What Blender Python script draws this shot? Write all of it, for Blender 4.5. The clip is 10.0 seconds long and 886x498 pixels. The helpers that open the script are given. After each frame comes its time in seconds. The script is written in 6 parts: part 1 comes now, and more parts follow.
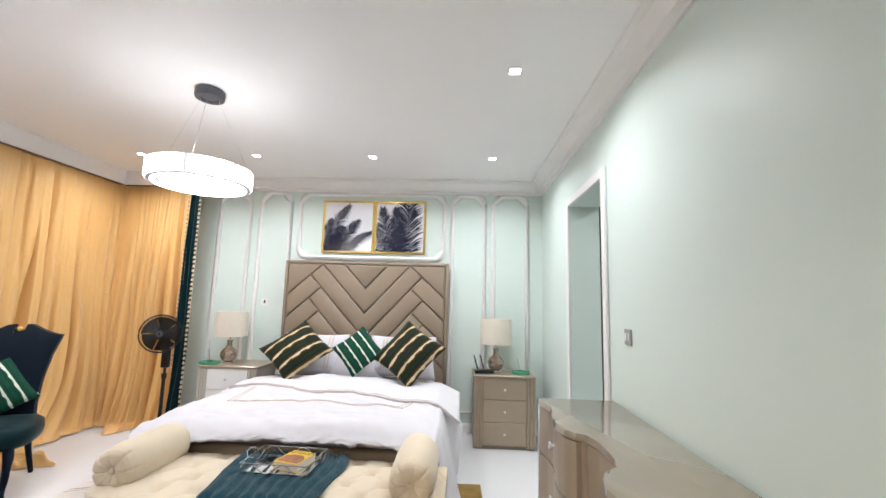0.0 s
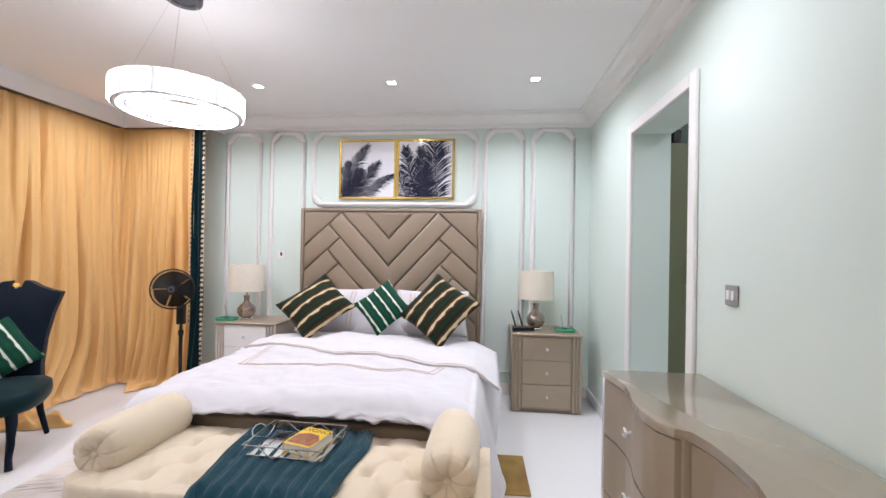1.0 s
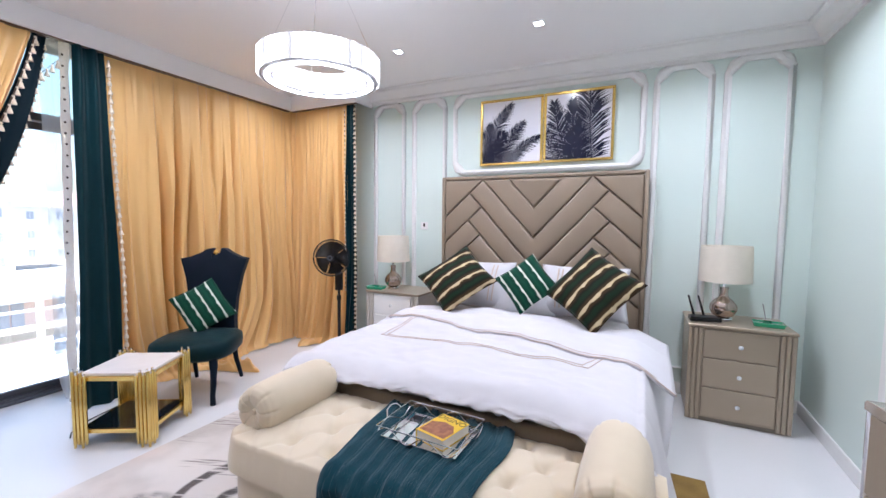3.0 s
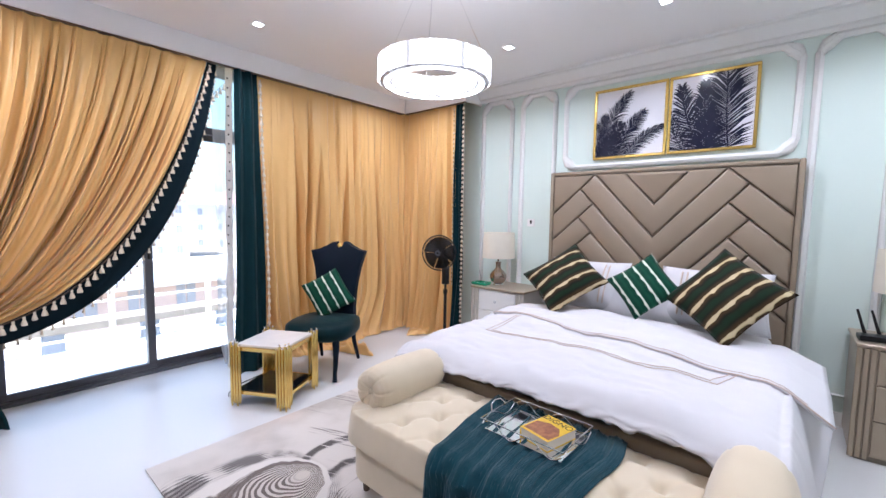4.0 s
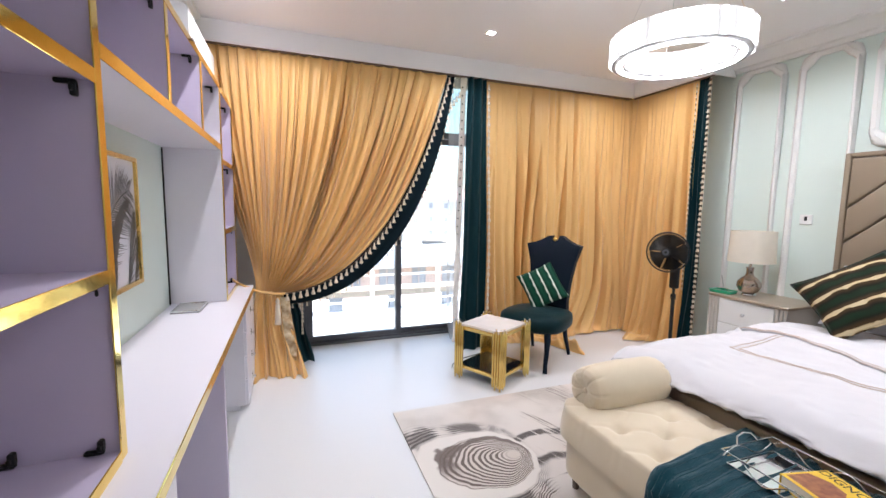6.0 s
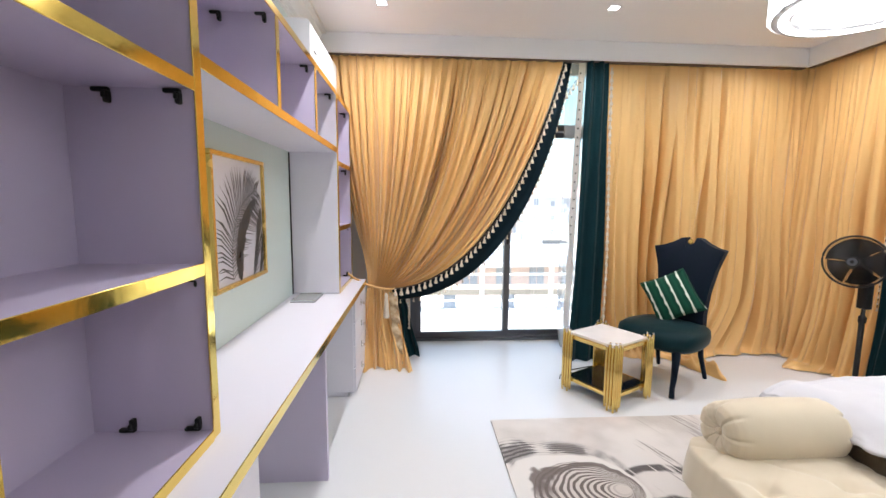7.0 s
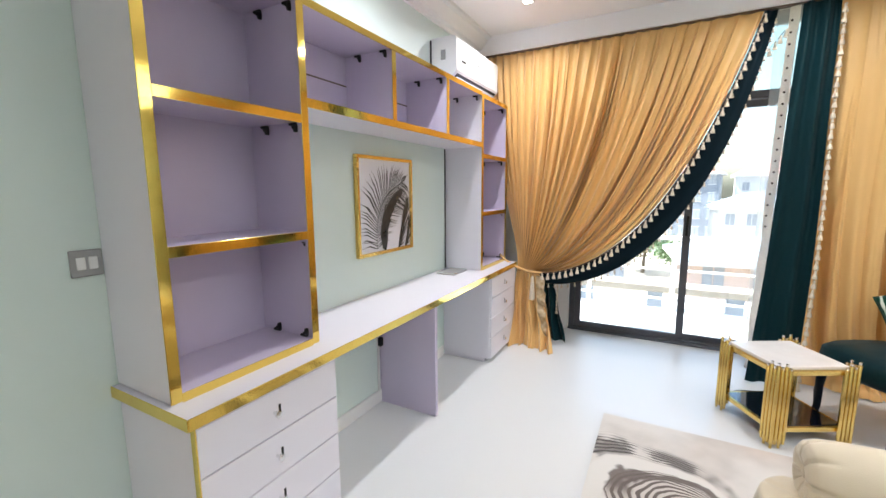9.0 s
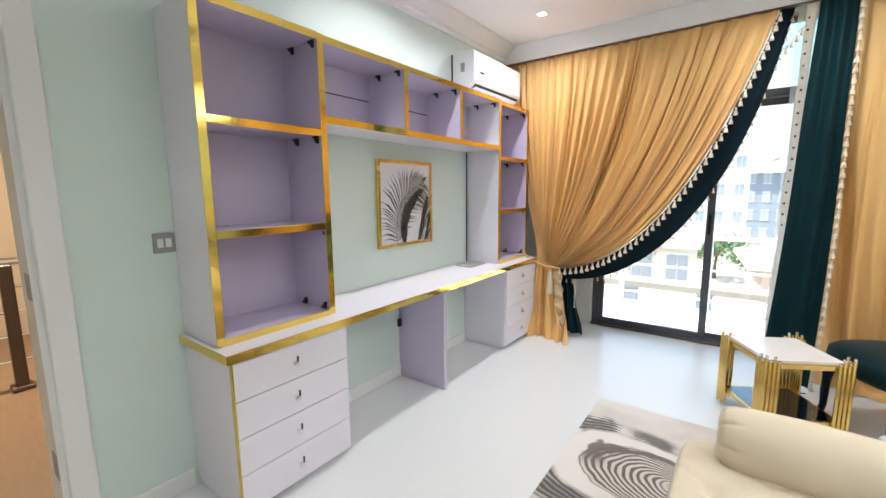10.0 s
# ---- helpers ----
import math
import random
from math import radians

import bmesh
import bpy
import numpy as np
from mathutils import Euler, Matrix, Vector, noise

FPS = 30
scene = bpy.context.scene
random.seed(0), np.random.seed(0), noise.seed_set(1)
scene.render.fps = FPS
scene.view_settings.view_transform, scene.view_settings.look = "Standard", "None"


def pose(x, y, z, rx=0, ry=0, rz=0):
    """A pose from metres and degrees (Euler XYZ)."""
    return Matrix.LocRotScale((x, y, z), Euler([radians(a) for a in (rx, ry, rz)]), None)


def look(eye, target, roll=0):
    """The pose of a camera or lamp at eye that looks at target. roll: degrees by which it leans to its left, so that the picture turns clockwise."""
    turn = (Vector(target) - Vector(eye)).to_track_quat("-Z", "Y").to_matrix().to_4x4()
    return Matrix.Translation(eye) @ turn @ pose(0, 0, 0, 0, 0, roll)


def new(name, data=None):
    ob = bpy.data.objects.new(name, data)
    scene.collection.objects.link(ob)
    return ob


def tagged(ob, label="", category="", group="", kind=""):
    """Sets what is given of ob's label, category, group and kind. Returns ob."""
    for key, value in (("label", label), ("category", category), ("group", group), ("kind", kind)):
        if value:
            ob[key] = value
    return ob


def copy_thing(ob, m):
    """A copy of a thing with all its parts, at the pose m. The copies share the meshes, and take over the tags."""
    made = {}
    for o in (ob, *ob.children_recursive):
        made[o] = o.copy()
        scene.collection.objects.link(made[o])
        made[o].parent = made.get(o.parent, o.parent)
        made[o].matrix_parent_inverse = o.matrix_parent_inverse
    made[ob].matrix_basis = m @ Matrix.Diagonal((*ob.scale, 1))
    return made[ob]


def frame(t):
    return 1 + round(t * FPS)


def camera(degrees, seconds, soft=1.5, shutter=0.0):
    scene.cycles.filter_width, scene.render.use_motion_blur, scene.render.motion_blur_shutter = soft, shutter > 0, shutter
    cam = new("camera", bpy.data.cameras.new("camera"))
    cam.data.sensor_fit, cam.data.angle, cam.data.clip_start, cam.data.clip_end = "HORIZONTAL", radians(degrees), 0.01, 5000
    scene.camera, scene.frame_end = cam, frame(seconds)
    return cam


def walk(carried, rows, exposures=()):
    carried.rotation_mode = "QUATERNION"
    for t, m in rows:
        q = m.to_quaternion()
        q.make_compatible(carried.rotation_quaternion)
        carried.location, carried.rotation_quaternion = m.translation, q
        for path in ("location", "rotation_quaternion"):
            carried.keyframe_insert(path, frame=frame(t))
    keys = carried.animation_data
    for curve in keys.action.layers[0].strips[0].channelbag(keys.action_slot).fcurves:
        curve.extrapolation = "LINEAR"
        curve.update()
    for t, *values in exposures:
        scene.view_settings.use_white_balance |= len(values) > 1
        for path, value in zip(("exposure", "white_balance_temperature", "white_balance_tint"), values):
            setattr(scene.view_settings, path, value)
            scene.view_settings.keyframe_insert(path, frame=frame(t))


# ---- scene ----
cam = camera(94.9, 10.0)
PATH = [
    (0, (0.664, 0.419, 1.427), (0.577, 2.401, 1.678), 1.6),
    (0.5, (0.606, 0.697, 1.403), (0.468, 2.688, 1.524), 1.3),
    (1, (0.578, 0.94, 1.418), (0.37, 2.93, 1.428), 1.0),
    (1.5, (0.532, 1.108, 1.42), (0.208, 3.08, 1.343), 0.7),
    (2, (0.481, 1.222, 1.408), (0.01, 3.163, 1.295), 0.6),
    (3.5, (0.499, 1.27, 1.409), (-0.595, 2.937, 1.259), 0.7),
    (4, (0.489, 1.241, 1.412), (-0.807, 2.756, 1.248), 0.8),
    (4.5, (0.499, 1.223, 1.416), (-0.971, 2.567, 1.241), 0.9),
    (5, (0.509, 1.199, 1.403), (-1.131, 2.328, 1.223), 0.9),
    (5.5, (0.505, 1.171, 1.414), (-1.259, 2.094, 1.217), 0.9),
    (7, (0.383, 1.321, 1.41), (-1.601, 1.447, 1.187), 0.5),
    (7.5, (0.336, 1.469, 1.406), (-1.64, 1.272, 1.17), 0.2),
    (8, (0.329, 1.637, 1.402), (-1.595, 1.154, 1.15), 0.1),
    (8.5, (0.422, 1.836, 1.399), (-1.41, 1.082, 1.127), -0.1),
    (9, (0.501, 2.056, 1.413), (-1.239, 1.111, 1.129), -0.3),
    (9.5, (0.558, 2.288, 1.415), (-1.099, 1.205, 1.128), -0.5),
    (10, (0.614, 2.497, 1.404), (-0.974, 1.314, 1.124), -0.5),
]
walk(cam, [(t, look(eye, target, roll)) for t, eye, target, roll in PATH],
     exposures=[(0.0, 2.07, 6050, 8), (0.6, 1.93, 6050, 13), (1.2, 1.97, 5900, 14), (2.2, 1.94, 5600, 14), (4.0, 1.91, 5550, 14), (5.3, 1.88, 5850, 13), (7.2, 1.99, 6050, 8), (8.6, 1.99, 6050, 6), (10.0, 1.96, 6100, 4)])

# ---- world, sun, sky ----
SUN_ELEV, SUN_AZ = radians(58), radians(169)
world = bpy.data.worlds.new("sky")
scene.world = world
world.use_nodes = True
wn = world.node_tree.nodes
sky = wn.new("ShaderNodeTexSky")
sky.sky_type, sky.sun_disc = "NISHITA", False
sky.sun_elevation, sky.sun_rotation = SUN_ELEV, SUN_AZ
sky.air_density, sky.dust_density = 1.2, 3.0
world.node_tree.links.new(sky.outputs["Color"], wn["Background"].inputs["Color"])
wn["Background"].inputs["Strength"].default_value = 0.15
sun_data = bpy.data.lights.new("sun", "SUN")
sun_data.energy, sun_data.angle, sun_data.color = 5.0, radians(1.0), (1.0, 0.95, 0.88)
sun_way = Vector((math.sin(SUN_AZ) * math.cos(SUN_ELEV), math.cos(SUN_AZ) * math.cos(SUN_ELEV), math.sin(SUN_ELEV)))
new("sun", sun_data).matrix_world = look(sun_way * 40, (0, 0, 0))

DOWN_WATTS, RING_GLOW, HALL_WATTS = 3.3, 1.0, 24.0


# ---- materials ----
def surface(name, color, rough=0.5, metal=0.0, second=None, scale=8.0, mix=0.35, bump=0.05, grain=180.0,
            coat=0.0, sheen=0.0, spec=0.5, rough_vary=0.08, stretch=(1, 1, 1), through_light=0.0):
    """A surface with large blotches, fine grain and a little relief."""
    m = bpy.data.materials.new(name)
    m.use_nodes = True
    t = m.node_tree
    n, link = t.nodes, t.links.new
    p = n["Principled BSDF"]
    co = n.new("ShaderNodeTexCoord")
    mp = n.new("ShaderNodeMapping")
    mp.inputs["Scale"].default_value = stretch
    link(co.outputs["Object"], mp.inputs["Vector"])
    big = n.new("ShaderNodeTexNoise")
    big.inputs["Scale"].default_value, big.inputs["Detail"].default_value = scale, 4
    fine = n.new("ShaderNodeTexNoise")
    fine.inputs["Scale"].default_value, fine.inputs["Detail"].default_value = grain, 2
    for tex in (big, fine):
        link(mp.outputs["Vector"], tex.inputs["Vector"])
    second = second or tuple(c * 0.86 for c in color)
    ramp = n.new("ShaderNodeMix")
    ramp.data_type = "RGBA"
    ramp.inputs["A"].default_value, ramp.inputs["B"].default_value = (*color, 1), (*second, 1)
    fac = n.new("ShaderNodeMath")
    fac.operation, fac.use_clamp = "MULTIPLY_ADD", True
    fac.inputs[1].default_value = mix * 2.2
    fac.inputs[2].default_value = -mix * 0.6
    link(big.outputs["Fac"], fac.inputs[0])
    link(fac.outputs[0], ramp.inputs["Factor"])
    link(ramp.outputs["Result"], p.inputs["Base Color"])
    rg = n.new("ShaderNodeMath")
    rg.operation, rg.use_clamp = "MULTIPLY_ADD", True
    rg.inputs[1].default_value, rg.inputs[2].default_value = rough_vary * 2, rough - rough_vary
    link(big.outputs["Fac"], rg.inputs[0])
    link(rg.outputs[0], p.inputs["Roughness"])
    if bump:
        bp = n.new("ShaderNodeBump")
        bp.inputs["Strength"].default_value, bp.inputs["Distance"].default_value = bump, 0.004
        link(fine.outputs["Fac"], bp.inputs["Height"])
        link(bp.outputs["Normal"], p.inputs["Normal"])
    p.inputs["Metallic"].default_value = metal
    p.inputs["Coat Weight"].default_value = coat
    p.inputs["Coat Roughness"].default_value = 0.08
    p.inputs["Sheen Weight"].default_value = sheen
    p.inputs["Sheen Roughness"].default_value = 0.4
    p.inputs["Specular IOR Level"].default_value = spec
    if through_light:
        tr = n.new("ShaderNodeBsdfTranslucent")
        mx = n.new("ShaderNodeMixShader")
        mx.inputs[0].default_value = through_light
        link(ramp.outputs["Result"], tr.inputs["Color"])
        link(p.outputs[0], mx.inputs[1])
        link(tr.outputs[0], mx.inputs[2])
        link(mx.outputs[0], n["Material Output"].inputs["Surface"])
    return m


def glow(name, color, strength):
    m = bpy.data.materials.new(name)
    m.use_nodes = True
    p = m.node_tree.nodes["Principled BSDF"]
    p.inputs["Base Color"].default_value = (*color, 1)
    p.inputs["Emission Color"].default_value = (*color, 1)
    p.inputs["Emission Strength"].default_value = strength
    return m


def clear_glass(name, tint=(1, 1, 1), rough=0.0):
    m = bpy.data.materials.new(name)
    m.use_nodes = True
    t = m.node_tree
    for node in [x for x in t.nodes if x.type != "OUTPUT_MATERIAL"]:
        t.nodes.remove(node)
    tr = t.nodes.new("ShaderNodeBsdfTransparent")
    tr.inputs[0].default_value = (*tint, 1)
    gl = t.nodes.new("ShaderNodeBsdfGlossy")
    gl.inputs["Roughness"].default_value = rough
    fr = t.nodes.new("ShaderNodeFresnel")
    fr.inputs[0].default_value = 1.45
    mx = t.nodes.new("ShaderNodeMixShader")
    t.links.new(fr.outputs[0], mx.inputs[0])
    t.links.new(tr.outputs[0], mx.inputs[1])
    t.links.new(gl.outputs[0], mx.inputs[2])
    t.links.new(mx.outputs[0], t.nodes["Material Output"].inputs["Surface"])
    return m


def striped(name, stops, freq, wobble, wobble_freq, pinch, sheen=0.6, angle=0.0):
    """Woven cushion cloth: wavy bands along local x, whose width swells and pinches."""
    m = surface(name, (0.1, 0.1, 0.1), rough=0.75, sheen=0.1, bump=0.2, grain=260, spec=0.15)
    t = m.node_tree
    n, link = t.nodes, t.links.new
    co = n.new("ShaderNodeTexCoord")
    mp = n.new("ShaderNodeMapping")
    mp.inputs["Rotation"].default_value = (0, 0, radians(angle))
    link(co.outputs["Object"], mp.inputs["Vector"])
    sp = n.new("ShaderNodeSeparateXYZ")
    link(mp.outputs["Vector"], sp.inputs[0])

    def math_node(op, a, b=0.0):
        k = n.new("ShaderNodeMath")
        k.operation = op
        for i, v in enumerate((a, b)):
            if isinstance(v, (int, float)):
                k.inputs[i].default_value = v
            else:
                link(v, k.inputs[i])
        return k.outputs[0]
    ns = n.new("ShaderNodeTexNoise")
    ns.inputs["Scale"].default_value = 9
    link(mp.outputs["Vector"], ns.inputs["Vector"])
    wav = math_node("SINE", math_node("ADD", math_node("MULTIPLY", sp.outputs[0], wobble_freq), math_node("MULTIPLY", ns.outputs["Fac"], 7.0)))
    band = math_node("SINE", math_node("ADD", math_node("MULTIPLY", sp.outputs[1], freq), math_node("MULTIPLY", wav, wobble)))
    swell = math_node("POWER", math_node("ADD", math_node("MULTIPLY", wav, 0.5), 0.5), 3.0)
    value = math_node("ADD", math_node("MULTIPLY", band, 0.5), math_node("MULTIPLY", swell, pinch))
    value = math_node("ADD", value, 0.5)
    rp = n.new("ShaderNodeValToRGB")
    rp.color_ramp.interpolation = "LINEAR"
    els = rp.color_ramp.elements
    els[0].position, els[0].color = stops[0][0], (*stops[0][1], 1)
    els[1].position, els[1].color = stops[-1][0], (*stops[-1][1], 1)
    for pos, colr in stops[1:-1]:
        e = els.new(pos)
        e.color = (*colr, 1)
    link(value, rp.inputs[0])
    link(rp.outputs[0], n["Principled BSDF"].inputs["Base Color"])
    return m


def rug_material():
    """Pale pile with an eccentric growth-ring heart, dark rims, brushed arcs and streaks in taupe and charcoal."""
    m = surface("rug_pile", (0.6, 0.55, 0.5), rough=0.9, bump=0.5, grain=300, sheen=0.3)
    t = m.node_tree
    n, link = t.nodes, t.links.new
    co = n.new("ShaderNodeTexCoord")

    def calc(op, *args):
        k = n.new("ShaderNodeMath")
        k.operation = op
        for i, v in enumerate(args):
            if isinstance(v, (int, float)):
                k.inputs[i].default_value = v
            else:
                link(v, k.inputs[i])
        return k.outputs[0]

    def plus(a, b):
        return calc("ADD", a, b)

    def times(a, b):
        return calc("MULTIPLY", a, b)

    def soft(v, lo, hi):
        """0 below lo and 1 above hi, or the other way round."""
        k = n.new("ShaderNodeMapRange")
        k.interpolation_type = "SMOOTHSTEP"
        a, b, c, d = (lo, hi, 0.0, 1.0) if lo < hi else (hi, lo, 1.0, 0.0)
        for name, val in (("From Min", a), ("From Max", b), ("To Min", c), ("To Max", d)):
            k.inputs[name].default_value = val
        link(v, k.inputs["Value"])
        return k.outputs["Result"]

    def band(v, a, b, c, d):
        return times(soft(v, a, b), soft(v, d, c))

    def cloud(scale, detail=3, stretch=(1, 1, 1), turn=0.0, shift=(0, 0, 0)):
        """Noise, drawn out along a direction turned from x."""
        src = co.outputs["Object"]
        for key, val in (("Rotation", (0, 0, turn)), ("Scale", stretch), ("Location", shift)):
            mp = n.new("ShaderNodeMapping")
            mp.inputs[key].default_value = val
            link(src, mp.inputs["Vector"])
            src = mp.outputs["Vector"]
        k = n.new("ShaderNodeTexNoise")
        k.inputs["Scale"].default_value, k.inputs["Detail"].default_value = scale, detail
        link(src, k.inputs["Vector"])
        return k.outputs["Fac"]

    def paint(fac, under, color):
        k = n.new("ShaderNodeMix")
        k.data_type = "RGBA"
        link(fac, k.inputs["Factor"])
        if isinstance(under, tuple):
            k.inputs["A"].default_value = (*under, 1)
        else:
            link(under, k.inputs["A"])
        k.inputs["B"].default_value = (*color, 1)
        return k.outputs["Result"]
    sp = n.new("ShaderNodeSeparateXYZ")
    link(co.outputs["Object"], sp.inputs[0])
    x0 = plus(plus(sp.outputs[0], times(plus(cloud(2.6), -0.5), 0.15)), times(plus(cloud(9), -0.5), 0.022))
    y0 = plus(plus(sp.outputs[1], times(plus(cloud(2.6, shift=(4, 1, 0)), -0.5), 0.15)), times(plus(cloud(9, shift=(2, 7, 0)), -0.5), 0.022))

    def heart(cx, cy, a, b, c, flip=1.0):
        """Family of ellipses that share one end: 0 at the core, 1 at the rim."""
        x, y = plus(x0, -cx), times(plus(y0, -cy), flip)
        s_ = plus(times(times(x, x), 1 / a ** 2), times(times(y, y), 1 / b ** 2))
        p = times(y, c / b ** 2)
        k = 1 - c * c / (b * b)
        return times(plus(p, calc("SQRT", plus(times(p, p), times(s_, k)))), 1 / k), x, y
    r, hx, hy = heart(-0.80, -0.40, 0.225, 0.265, 0.20)
    r2, gx, gy = heart(-0.30, -0.45, 0.30, 0.30, 0.21, -1.0)
    pale, taupe, dark, brown = (0.66, 0.61, 0.57), (0.40, 0.355, 0.32), (0.090, 0.076, 0.072), (0.13, 0.10, 0.088)
    col = paint(times(soft(cloud(1.6, 4), 0.44, 0.66), 0.75), pale, taupe)
    col = paint(times(soft(cloud(1.1, 2, shift=(3, 3, 0)), 0.5, 0.72), 0.6), col, (0.66, 0.53, 0.46))
    # brushed streaks, long one way and in few tufts
    hair = cloud(2.6, 3, (1.0, 22.0, 1), -0.36)
    tuft = cloud(1.9, 2, (0.7, 1.6, 1), -0.36, (1.7, 0.4, 0))
    col = paint(times(times(soft(hair, 0.50, 0.62), times(soft(tuft, 0.52, 0.62), soft(hy, -0.02, 0.05))), 0.75), col, brown)
    # the outer arc: dark blots with fine lines that follow the rim
    blot = cloud(3.4, 3, shift=(5, 2, 0))
    fine = soft(calc("SINE", plus(times(r, 64.0), times(cloud(6), 5.0))), -0.2, 0.5)
    arc = times(band(r, 1.34, 1.44, 1.75, 2.15), soft(hy, 0.12, -0.05))
    col = paint(times(times(arc, soft(blot, 0.36, 0.46)), plus(times(fine, 0.75), times(soft(blot, 0.44, 0.54), 0.75))), col, dark)
    # dark bands that run on from the heart
    wave = times(calc("SINE", times(hy, 9.0)), 0.045)
    tail = times(band(plus(hx, wave), -0.15, -0.125, -0.085, -0.06), soft(hy, -0.02, 0.06))
    branch = times(band(plus(hx, times(wave, 0.6)), 0.075, 0.10, 0.125, 0.16), soft(hy, -0.12, 0.02))
    col = paint(times(plus(tail, branch), soft(hair, 0.36, 0.46)), col, dark)
    # second growth-ring figure towards the bench
    lines2 = soft(calc("SINE", times(r2, 82.0)), -0.1, 0.5)
    col = paint(times(times(lines2, band(r2, 0.55, 0.6, 0.97, 1.0)), soft(cloud(3, 2), 0.42, 0.5)), col, brown)
    # the heart
    inside = soft(r, 1.03, 1.0)
    col = paint(soft(r, 1.36, 1.30), col, (0.70, 0.66, 0.62))
    col = paint(times(inside, 0.8), col, (0.56, 0.50, 0.45))
    lines = soft(calc("SINE", times(r, 88.0)), -0.25, 0.35)
    col = paint(times(times(lines, inside), soft(r, 0.10, 0.30)), col, brown)
    rim = times(band(plus(r, times(plus(cloud(5), -0.5), 0.7)), 0.74, 0.84, 1.0, 1.06), soft(hx, 0.08, -0.05))
    col = paint(times(rim, 0.92), col, brown)
    link(col, n["Principled BSDF"].inputs["Base Color"])
    return m


